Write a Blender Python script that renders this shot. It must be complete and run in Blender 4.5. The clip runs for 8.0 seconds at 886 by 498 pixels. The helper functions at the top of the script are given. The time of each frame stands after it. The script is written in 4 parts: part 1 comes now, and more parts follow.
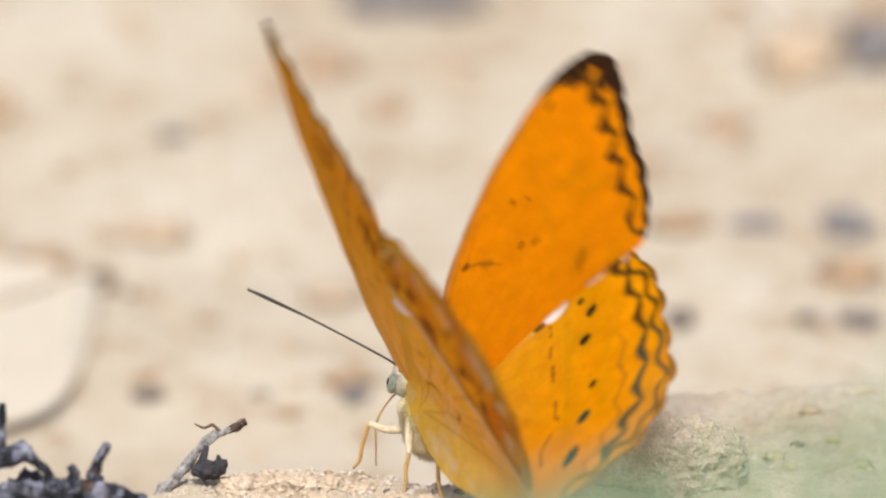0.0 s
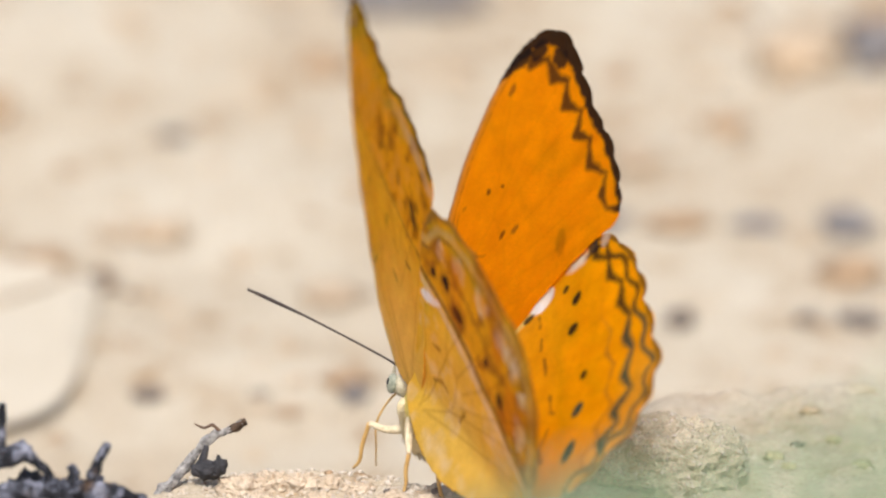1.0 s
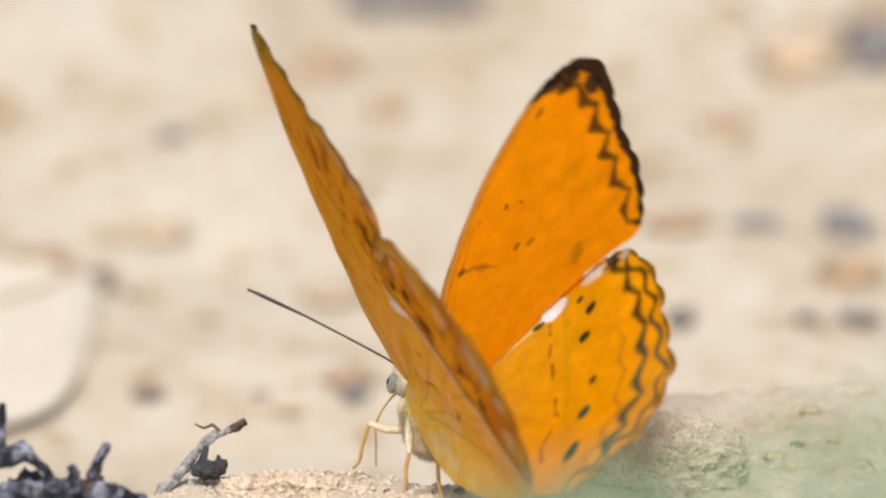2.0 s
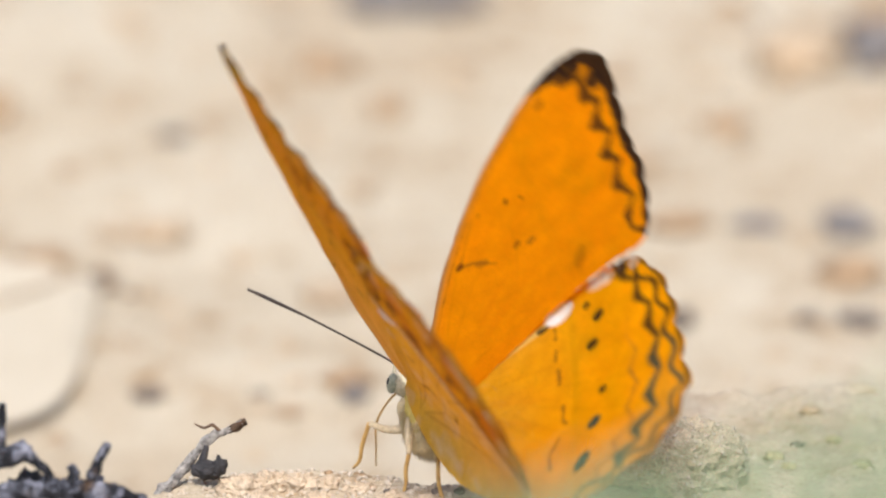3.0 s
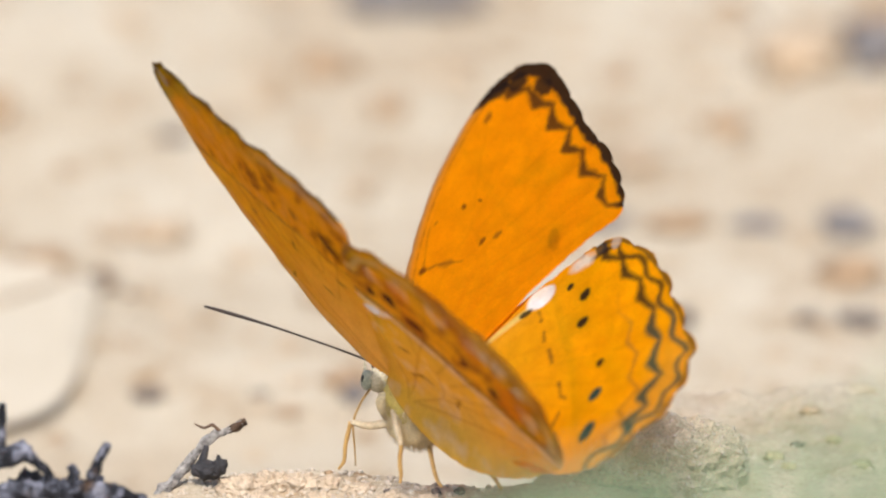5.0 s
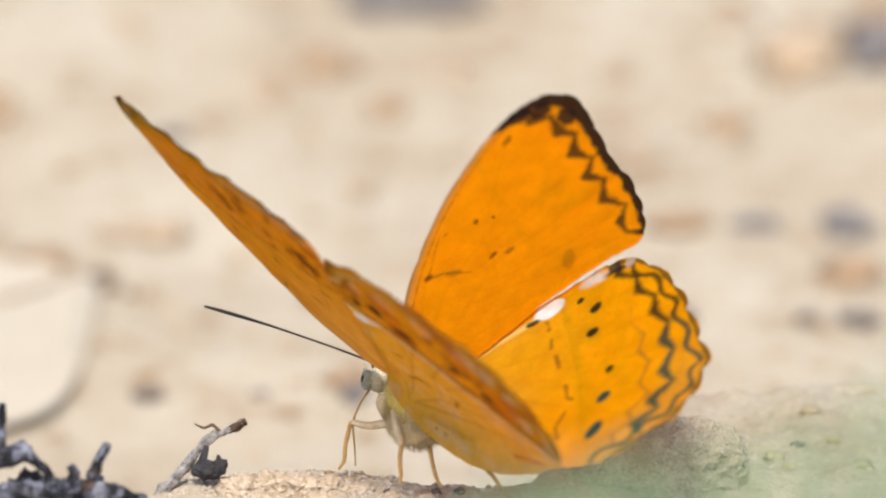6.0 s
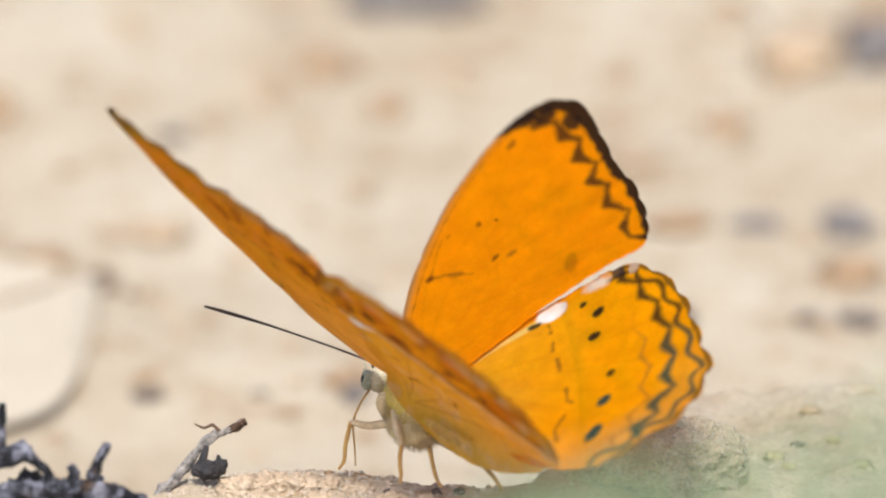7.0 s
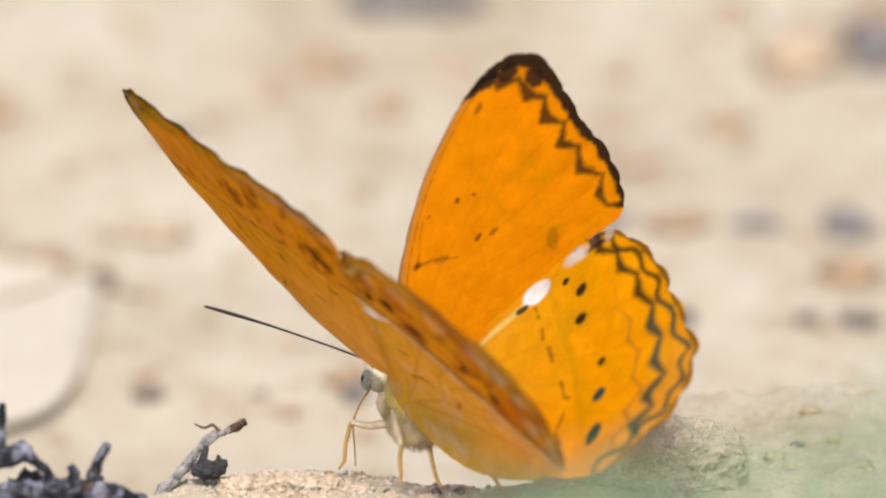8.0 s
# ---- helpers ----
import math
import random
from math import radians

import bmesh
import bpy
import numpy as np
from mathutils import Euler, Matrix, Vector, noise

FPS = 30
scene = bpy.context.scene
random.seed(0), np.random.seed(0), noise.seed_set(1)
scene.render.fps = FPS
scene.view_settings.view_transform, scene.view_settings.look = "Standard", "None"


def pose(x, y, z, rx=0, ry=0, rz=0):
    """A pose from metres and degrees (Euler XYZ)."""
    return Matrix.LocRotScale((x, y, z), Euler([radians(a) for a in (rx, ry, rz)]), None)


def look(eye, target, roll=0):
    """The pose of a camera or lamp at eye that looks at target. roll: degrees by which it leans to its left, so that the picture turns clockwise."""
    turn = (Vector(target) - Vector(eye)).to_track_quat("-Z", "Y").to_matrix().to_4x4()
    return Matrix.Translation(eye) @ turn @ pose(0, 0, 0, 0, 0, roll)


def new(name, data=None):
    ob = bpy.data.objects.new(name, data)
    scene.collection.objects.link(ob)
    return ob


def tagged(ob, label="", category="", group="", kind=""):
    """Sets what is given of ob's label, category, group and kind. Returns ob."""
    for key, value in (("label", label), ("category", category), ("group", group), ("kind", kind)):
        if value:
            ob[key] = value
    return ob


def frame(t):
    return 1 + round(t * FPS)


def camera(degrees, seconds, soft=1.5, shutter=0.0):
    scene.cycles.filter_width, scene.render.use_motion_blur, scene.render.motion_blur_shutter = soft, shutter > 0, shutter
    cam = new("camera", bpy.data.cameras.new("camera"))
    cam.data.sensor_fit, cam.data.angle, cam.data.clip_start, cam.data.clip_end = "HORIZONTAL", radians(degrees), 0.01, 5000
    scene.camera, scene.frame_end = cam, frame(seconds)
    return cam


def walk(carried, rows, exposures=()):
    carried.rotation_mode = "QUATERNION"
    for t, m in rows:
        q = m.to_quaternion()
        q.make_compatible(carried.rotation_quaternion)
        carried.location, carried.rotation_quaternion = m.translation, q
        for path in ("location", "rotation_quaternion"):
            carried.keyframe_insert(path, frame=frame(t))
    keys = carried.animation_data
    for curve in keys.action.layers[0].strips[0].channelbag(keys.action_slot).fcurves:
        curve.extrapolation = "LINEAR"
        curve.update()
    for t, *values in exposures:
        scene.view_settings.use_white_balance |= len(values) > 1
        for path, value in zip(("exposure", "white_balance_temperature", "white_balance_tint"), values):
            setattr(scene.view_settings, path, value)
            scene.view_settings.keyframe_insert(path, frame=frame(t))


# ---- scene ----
MM = 0.001
cam = camera(6.4385, 8.0, soft=2.2, shutter=0.5)
cam.data.dof.use_dof = True
cam.data.dof.focus_distance = 0.802
cam.data.dof.aperture_fstop = 17.5
VIEW = look((0, -0.77274, 0.23076), (0, 0, 0.0237))
walk(cam, [(0.0, VIEW), (8.0, VIEW)], exposures=[(0.0, 0.32), (8.0, 0.32)])

# ---- light: a hazy sun high up on the near side, bright hazy sky ----
SUN_DIRECTION = Vector((-0.08, -0.56, 0.82)).normalized()
world = bpy.data.worlds.new("sky")
scene.world = world
world.use_nodes = True
sky = world.node_tree.nodes.new("ShaderNodeTexSky")
sky.sky_type = "NISHITA"
sky.sun_disc = False
sky.dust_density = 3.0
sky.sun_elevation = math.asin(SUN_DIRECTION.z)
sky.sun_rotation = math.atan2(SUN_DIRECTION.x, SUN_DIRECTION.y)
world.node_tree.links.new(sky.outputs[0], world.node_tree.nodes["Background"].inputs[0])
world.node_tree.nodes["Background"].inputs[1].default_value = 0.15
sun = new("sun", bpy.data.lights.new("sun", "SUN"))
sun.data.energy = 2.7
sun.data.angle = radians(16)
sun.data.color = (1.0, 0.985, 0.95)
sun.matrix_world = look(SUN_DIRECTION * 2, (0, 0, 0))


# ---- materials ----
def material(name, roughness=0.7):
    mat = bpy.data.materials.new(name)
    mat.use_nodes = True
    nt = mat.node_tree
    bsdf = nt.nodes["Principled BSDF"]
    bsdf.inputs["Roughness"].default_value = roughness
    bsdf.inputs["Specular IOR Level"].default_value = 0.3
    return mat, nt, bsdf


def node(nt, kind, **values):
    n = nt.nodes.new(kind)
    for key, value in values.items():
        n.inputs[key.replace("_", " ")].default_value = value
    return n


def noise_of(nt, scale, detail=4.0, rough=0.6, coords="Object"):
    tc = nt.nodes.new("ShaderNodeTexCoord")
    n = node(nt, "ShaderNodeTexNoise", Scale=scale, Detail=detail, Roughness=rough)
    nt.links.new(tc.outputs[coords], n.inputs["Vector"])
    return n


def ramp_of(nt, source, stops):
    r = nt.nodes.new("ShaderNodeValToRGB")
    els = r.color_ramp.elements
    while len(els) < len(stops):
        els.new(0.5)
    for e, (p, c) in zip(els, stops):
        e.position, e.color = p, (*c, 1)
    nt.links.new(source, r.inputs[0])
    return r


def blend(nt, a, b, fac, mode="MIX"):
    m = nt.nodes.new("ShaderNodeMix")
    m.data_type, m.blend_type = "RGBA", mode
    for sock, v in ((m.inputs[0], fac), (m.inputs[6], a), (m.inputs[7], b)):
        if isinstance(v, (float, int)):
            sock.default_value = v
        elif isinstance(v, tuple):
            sock.default_value = (*v, 1)
        else:
            nt.links.new(v, sock)
    return m.outputs[2]


def bumped(nt, bsdf, source, strength, distance):
    b = node(nt, "ShaderNodeBump", Strength=strength, Distance=distance)
    nt.links.new(source, b.inputs["Height"])
    nt.links.new(b.outputs[0], bsdf.inputs["Normal"])
    return b


def plain(name, light, dark, scale, roughness=0.7, relief=0.4, distance=0.0002, fine=5.0):
    """Two tones mixed by noise at two scales, with fine relief."""
    mat, nt, bsdf = material(name, roughness)
    big = noise_of(nt, scale, 5.0)
    small = noise_of(nt, scale * fine, 3.0)
    base = ramp_of(nt, big.outputs["Fac"], [(0.3, dark), (0.7, light)])
    grain = ramp_of(nt, small.outputs["Fac"], [(0.3, (0.72, 0.72, 0.72)), (0.65, (1.08, 1.08, 1.08))])
    nt.links.new(blend(nt, base.outputs[0], grain.outputs[0], 1.0, "MULTIPLY"), bsdf.inputs["Base Color"])
    bumped(nt, bsdf, small.outputs["Fac"], relief, distance)
    return mat


def sooty_material():
    """Black charred wood with patches of pale lavender-grey ash and a few brown flakes."""
    mat, nt, bsdf = material("sooty_grey_wood", 0.85)
    patch = noise_of(nt, 520.0, 5.0, 0.68)
    flake = noise_of(nt, 300.0, 3.0, 0.6)
    fine = noise_of(nt, 2600.0, 3.0)
    base = ramp_of(nt, patch.outputs["Fac"], [(0.36, (0.004, 0.004, 0.006)), (0.49, (0.035, 0.036, 0.045)), (0.57, (0.17, 0.175, 0.22)), (0.70, (0.36, 0.36, 0.42))])
    rust = ramp_of(nt, flake.outputs["Fac"], [(0.60, (0.0, 0.0, 0.0)), (0.68, (0.8, 0.8, 0.8))])
    col = blend(nt, base.outputs[0], (0.10, 0.058, 0.032), rust.outputs[0])
    nt.links.new(col, bsdf.inputs["Base Color"])
    bsdf.inputs["Specular IOR Level"].default_value = 0.25
    bumped(nt, bsdf, blend(nt, patch.outputs["Fac"], fine.outputs["Fac"], 0.4), 1.0, 0.0007)
    return mat


def wing_material():
    """Scaly membrane that lets part of the light through; colours lie in the mesh."""
    mat, nt, bsdf = material("wing_scales", 0.55)
    tone = nt.nodes.new("ShaderNodeVertexColor")
    tone.layer_name = "tone"
    mott = noise_of(nt, 420.0, 4.0)
    fine = noise_of(nt, 6000.0, 2.0)
    m1 = ramp_of(nt, mott.outputs["Fac"], [(0.3, (0.90, 0.86, 0.84)), (0.7, (1.04, 1.04, 1.04))])
    m2 = ramp_of(nt, fine.outputs["Fac"], [(0.3, (0.9, 0.9, 0.9)), (0.7, (1.06, 1.06, 1.06))])
    col = blend(nt, blend(nt, tone.outputs[0], m1.outputs[0], 1.0, "MULTIPLY"), m2.outputs[0], 1.0, "MULTIPLY")
    nt.links.new(col, bsdf.inputs["Base Color"])
    bsdf.inputs["Specular IOR Level"].default_value = 0.015
    b = bumped(nt, bsdf, fine.outputs["Fac"], 0.25, 0.00004)
    glow = nt.nodes.new("ShaderNodeBsdfTranslucent")
    deep = nt.nodes.new("ShaderNodeGamma")
    deep.inputs[1].default_value = 1.12
    nt.links.new(col, deep.inputs[0])
    nt.links.new(deep.outputs[0], glow.inputs["Color"])
    nt.links.new(b.outputs[0], glow.inputs["Normal"])
    mix = nt.nodes.new("ShaderNodeMixShader")
    mix.inputs[0].default_value = 0.605
    nt.links.new(bsdf.outputs[0], mix.inputs[1])
    nt.links.new(glow.outputs[0], mix.inputs[2])
    nt.links.new(mix.outputs[0], nt.nodes["Material Output"].inputs["Surface"])
    return mat


def sand_material():
    mat, nt, bsdf = material("dry_sandy_soil", 0.9)
    bsdf.inputs["Specular IOR Level"].default_value = 0.1
    wide = noise_of(nt, 22.0, 3.0, 0.55)
    mid = noise_of(nt, 75.0, 4.0, 0.6)
    fine = noise_of(nt, 1500.0, 4.0, 0.7)
    base = ramp_of(nt, wide.outputs["Fac"], [(0.30, (0.49, 0.415, 0.31)), (0.48, (0.53, 0.465, 0.36)), (0.68, (0.565, 0.51, 0.41))])
    spots = ramp_of(nt, mid.outputs["Fac"], [(0.30, (0.80, 0.70, 0.60)), (0.44, (0.98, 0.96, 0.94)), (0.68, (1.05, 1.05, 1.05))])
    blots = noise_of(nt, 165.0, 3.0, 0.5)
    dabs = ramp_of(nt, blots.outputs["Fac"], [(0.30, (0.72, 0.60, 0.48)), (0.39, (0.96, 0.93, 0.90)), (0.52, (1.0, 1.0, 1.0)), (0.70, (1.04, 1.04, 1.04))])
    grain = ramp_of(nt, fine.outputs["Fac"], [(0.30, (0.62, 0.55, 0.48)), (0.5, (0.98, 0.96, 0.94)), (0.72, (1.15, 1.13, 1.1))])
    col = blend(nt, blend(nt, base.outputs[0], spots.outputs[0], 1.0, "MULTIPLY"), grain.outputs[0], 1.0, "MULTIPLY")
    col = blend(nt, col, dabs.outputs[0], 1.0, "MULTIPLY")
    nt.links.new(col, bsdf.inputs["Base Color"])
    bumped(nt, bsdf, fine.outputs["Fac"], 0.7, 0.0005)
    return mat


def leaf_material(name, light, dark, through_share, scale):
    mat, nt, bsdf = material(name, 0.6)
    big = noise_of(nt, scale, 4.0)
    small = noise_of(nt, scale * 9, 3.0)
    base = ramp_of(nt, big.outputs["Fac"], [(0.3, dark), (0.7, light)])
    nt.links.new(base.outputs[0], bsdf.inputs["Base Color"])
    bumped(nt, bsdf, small.outputs["Fac"], 0.3, 0.0002)
    glow = nt.nodes.new("ShaderNodeBsdfTranslucent")
    nt.links.new(base.outputs[0], glow.inputs["Color"])
    mix = nt.nodes.new("ShaderNodeMixShader")
    mix.inputs[0].default_value = through_share
    nt.links.new(bsdf.outputs[0], mix.inputs[1])
    nt.links.new(glow.outputs[0], mix.inputs[2])
    nt.links.new(mix.outputs[0], nt.nodes["Material Output"].inputs["Surface"])
    return mat


WING = wing_material()
SAND = sand_material()
CLOD = plain("crumbly_clod", (0.70, 0.58, 0.44), (0.52, 0.40, 0.28), 350.0, 0.95, 0.9, 0.0006)
GRAIN = plain("sand_grains", (0.70, 0.63, 0.53), (0.46, 0.37, 0.28), 900.0, 0.8, 0.5, 0.0001)
CRUST = plain("lichen_crusted_stone", (0.74, 0.65, 0.48), (0.50, 0.42, 0.28), 520.0, 0.95, 1.0, 0.0008)
BROWN_STONE = plain("brown_pebble", (0.47, 0.32, 0.19), (0.33, 0.215, 0.125), 200.0)
TAN_STONE = plain("tan_pebble", (0.56, 0.42, 0.28), (0.46, 0.33, 0.21), 200.0)
OCHRE_STONE = plain("ochre_crumb", (0.50, 0.43, 0.25), (0.42, 0.36, 0.20), 500.0)
GREY_STONE = plain("blue_grey_pebble", (0.25, 0.225, 0.215), (0.15, 0.135, 0.13), 200.0)
DARK_STONE = plain("dark_pebble", (0.20, 0.16, 0.13), (0.10, 0.08, 0.07), 200.0)
ASH = plain("weathered_grey_wood", (0.66, 0.62, 0.58), (0.07, 0.06, 0.06), 1300.0, 0.85, 0.9, 0.0004)
CHAR = plain("charred_wood", (0.07, 0.065, 0.07), (0.02, 0.02, 0.022), 700.0, 0.6, 0.9, 0.0003)
DARK_BARK = plain("dark_brown_bark", (0.16, 0.10, 0.065), (0.02, 0.014, 0.01), 1100.0, 0.85, 0.9, 0.0004)
BARK = plain("brown_bark", (0.24, 0.15, 0.10), (0.08, 0.05, 0.035), 700.0, 0.85, 0.8, 0.0003)
DARK_ASH = sooty_material()
DRY_LEAF = leaf_material("bleached_leaf", (0.73, 0.64, 0.50), (0.66, 0.57, 0.43), 0.25, 90.0)
GREEN_BLADE = leaf_material("green_blade", (0.50, 0.65, 0.43), (0.43, 0.58, 0.37), 0.5, 120.0)
FUR = plain("olive_tan_fur", (0.72, 0.54, 0.16), (0.54, 0.43, 0.10), 500.0, 0.9, 0.9, 0.0002)
WING_HAIR = plain("wing_root_hair", (0.82, 0.52, 0.13), (0.74, 0.42, 0.08), 500.0, 0.9, 0.3, 0.0001)
PALE_FUR = plain("cream_fur", (0.88, 0.73, 0.45), (0.77, 0.61, 0.34), 900.0, 0.9, 0.9, 0.0002)
HEAD_FUR = plain("tan_grey_fur", (0.62, 0.55, 0.39), (0.46, 0.40, 0.27), 900.0, 0.9, 0.9, 0.0002)
BELLY = plain("tan_belly", (0.50, 0.30, 0.075), (0.42, 0.24, 0.06), 500.0, 0.9, 0.4, 0.0001)
LEG = plain("ochre_leg", (0.64, 0.40, 0.14), (0.44, 0.25, 0.075), 900.0, 0.5, 0.4, 0.00005)
PALE_LEG = plain("pale_leg_scales", (0.78, 0.66, 0.46), (0.62, 0.50, 0.32), 900.0, 0.7, 0.4, 0.00005)
HORN = plain("dark_brown_horn", (0.055, 0.035, 0.025), (0.025, 0.015, 0.012), 900.0, 0.45, 0.3, 0.00005)
EYE = plain("grey_green_eye", (0.40, 0.41, 0.31), (0.16, 0.18, 0.14), 900.0, 0.25, 0.2, 0.00003)
PUPIL = plain("dark_eye_spot", (0.03, 0.03, 0.03), (0.02, 0.02, 0.02), 1500.0, 0.3, 0.1, 0.00003)


# ---- building helpers; sizes inside are in millimetres ----
def mesh_of(name, verts, faces, mat, smooth=True):
    me = bpy.data.meshes.new(name)
    me.from_pydata([tuple(c * MM for c in v) for v in verts], [], faces)
    me.materials.append(mat)
    me.polygons.foreach_set("use_smooth", [smooth] * len(me.polygons))
    me.update()
    return me


def part(name, me, parent=None, label=""):
    ob = new(name, me)
    if parent:
        ob.parent = parent
    return tagged(ob, label)


def spline(points, steps):
    """A smooth line through the points (Catmull-Rom)."""
    pts = [Vector(p) for p in points]
    ext = [2 * pts[0] - pts[1]] + pts + [2 * pts[-1] - pts[-2]]
    out = []
    for i in range(1, len(ext) - 2):
        a, b, c, d = ext[i - 1:i + 3]
        for k in range(steps):
            s = k / steps
            out.append(0.5 * (2 * b + (c - a) * s + (2 * a - 5 * b + 4 * c - d) * s * s + (3 * b - a - 3 * c + d) * s ** 3))
    out.append(pts[-1])
    return out


def tube(points, radii, sides=10, steps=6, rough=0.0, seed=0):
    """Vertices and faces of a closed tapered tube."""
    line = spline(points, steps)
    rads = [r.x for r in spline([(r, 0, 0) for r in radii], steps)]
    verts, faces = [], []
    up = Vector((0.13, 0.31, 0.94))
    for i, p in enumerate(line):
        d = (line[min(i + 1, len(line) - 1)] - line[max(i - 1, 0)]).normalized()
        a = d.cross(up).normalized()
        b = a.cross(d)
        for k in range(sides):
            w = 2 * math.pi * k / sides
            q = a * math.cos(w) + b * math.sin(w)
            r = max(rads[i], 0.01)
            if rough:
                r *= 1 + rough * noise.noise(Vector((p.x * 0.9 + seed, p.y * 0.9, p.z * 0.9)) + q * 1.3)
            verts.append(p + q * r)
    n = len(line)
    for i in range(n - 1):
        for k in range(sides):
            j = (k + 1) % sides
            faces.append((i * sides + k, i * sides + j, (i + 1) * sides + j, (i + 1) * sides + k))
    faces.append(tuple(range(sides))[::-1])
    faces.append(tuple(range((n - 1) * sides, n * sides)))
    return verts, faces


def join(pieces):
    verts, faces = [], []
    for v, f in pieces:
        o = len(verts)
        verts += list(v)
        faces += [tuple(i + o for i in q) for q in f]
    return verts, faces


def blob(size, rough=0.0, freq=1.0, seed=0.0, sub=3, centre=(0, 0, 0)):
    """An uneven rounded body with the given half sizes."""
    bm = bmesh.new()
    bmesh.ops.create_icosphere(bm, subdivisions=sub, radius=1.0)
    verts = []
    for v in bm.verts:
        n = v.co.normalized()
        k = 1.0
        if rough:
            k += rough * noise.noise(n * freq + Vector((seed, seed * 0.7, 0)))
            k += rough * 0.5 * noise.noise(n * freq * 2.7 + Vector((0, seed, 3)))
            k += rough * 0.3 * noise.noise(n * freq * 7.0 + Vector((5, seed, 3)))
        verts.append(Vector((n.x * size[0] * k + centre[0], n.y * size[1] * k + centre[1], n.z * size[2] * k + centre[2])))
    faces = [tuple(v.index for v in f.verts) for f in bm.faces]
    bm.free()
    return verts, faces


def smooth_noise(x, y, seed):
    """Value noise on a grid, -1 to 1, for whole arrays."""
    xi, yi = np.floor(x), np.floor(y)
    fx, fy = x - xi, y - yi
    fx, fy = fx * fx * (3 - 2 * fx), fy * fy * (3 - 2 * fy)

    def h(a, b):
        s = np.sin(a * 127.1 + b * 311.7 + seed * 74.7) * 43758.5453
        return 2 * (s - np.floor(s)) - 1
    low = h(xi, yi) * (1 - fx) + h(xi + 1, yi) * fx
    high = h(xi, yi + 1) * (1 - fx) + h(xi + 1, yi + 1) * fx
    return low * (1 - fy) + high * fy


# ---- the ground: one sheet, fine where the butterfly stands ----
def spaced(start, stop, step):
    return list(np.arange(start, stop, step))


def outward(start, ratio, end):
    out, v, s = [], start, 2.0
    while v < end:
        v += s
        s *= ratio
        out.append(v)
    return out


def shelf_edge(x):
    """How far back the level shelf reaches on which the butterfly stands."""
    line = np.interp(x, [-60, -36, -30, -26, -16, -9, -3, 4, 9, 13, 17, 24, 80], [-17, -16, -9, -1.0, 0.5, -1.5, -4.5, -5.5, -4, 8, 24, 31, 36])
    return line + 1.6 * smooth_noise(x / 5.5, x * 0 + 0.3, 61) + 0.6 * smooth_noise(x / 1.9, x * 0 + 0.7, 62)


def ground_height(x, y):
    """Height of the soil in millimetres: a crumbly shelf, a bank behind it, then a hollow that rises gently."""
    near = np.exp(-((x + 6) / 150) ** 2 - ((y - 20) / 200) ** 2)
    z = 0.8 * smooth_noise(x / 17, y / 17, 1) * near
    z = z + 0.5 * smooth_noise(x / 6.5, y / 6.5, 2) * near
    z = z + 0.24 * smooth_noise(x / 2.3, y / 2.3, 3) * near
    z = z + 0.14 * smooth_noise(x / 0.9, y / 0.9, 4) * near
    crumb = np.exp(-((x + 10) / 16) ** 4 - ((y + 6) / 9) ** 4)
    z = z + crumb * (0.42 * (1 - 2 * np.abs(smooth_noise(x / 3.1, y / 3.1, 12))) * 0.6 + 0.20 * smooth_noise(x / 1.35, y / 1.35, 13))
    stand = np.exp(-(((x + 3) / 13) ** 4) - (((y + 6) / 9) ** 4))
    z = z * (1 - 0.45 * stand) + 0.6 * stand
    z = z + 1.3 * np.exp(-(((x + 19.0) / 4.5) ** 2) - (((y + 4) / 4) ** 2))
    z = z + 0.6 * np.exp(-(((x + 12) / 5) ** 2) - (((y + 5) / 3) ** 2))
    rough = np.clip((x - 14) / 8, 0, 1) * np.exp(-((y - 8) / 30) ** 4)
    z = z + rough * (0.55 * smooth_noise(x / 3.4, y / 3.4, 14) + 0.35 * smooth_noise(x / 1.5, y / 1.5, 15))
    s = np.clip((y - shelf_edge(x)) / 34, 0, 1)
    s = (1 - (1 - s) ** 2.4) * np.exp(-((x - 10) / 280) ** 6)
    hollow = -27 + 0.10 * np.clip(y - 90, -60, 400) + 1.2 * smooth_noise(x / 31, y / 31, 7) * np.exp(-((y - 150) / 220) ** 2)
    return z * (1 - 0.6 * s) + hollow * s


def build_ground():
    right = spaced(0, 60, 0.42)
    right = right + outward(right[-1], 1.14, 400000)
    xs = np.array([-v for v in right[:0:-1]] + right)
    far = spaced(-14, 16, 0.3) + spaced(16, 60, 0.8) + spaced(60, 480, 3.0)
    far = far + outward(far[-1], 1.14, 400000)
    back = outward(14, 1.14, 400000)
    ys = np.array([-v for v in back[::-1]] + far)
    gx, gy = np.meshgrid(xs, ys)
    gz = ground_height(gx, gy)
    nx, ny = len(xs), len(ys)
    verts = np.stack([gx.ravel(), gy.ravel(), gz.ravel()], 1)
    i = np.arange(ny - 1)[:, None] * nx + np.arange(nx - 1)[None, :]
    faces = np.stack([i, i + 1, i + 1 + nx, i + nx], -1).reshape(-1, 4)
    ob = new("ground", mesh_of("ground", verts.tolist(), faces.tolist(), SAND))
    tagged(ob, "pale dry sandy soil with fine crumbs", "ground", kind="structure")


build_ground()


def rest(x, y):
    return float(ground_height(np.array(float(x)), np.array(float(y))))


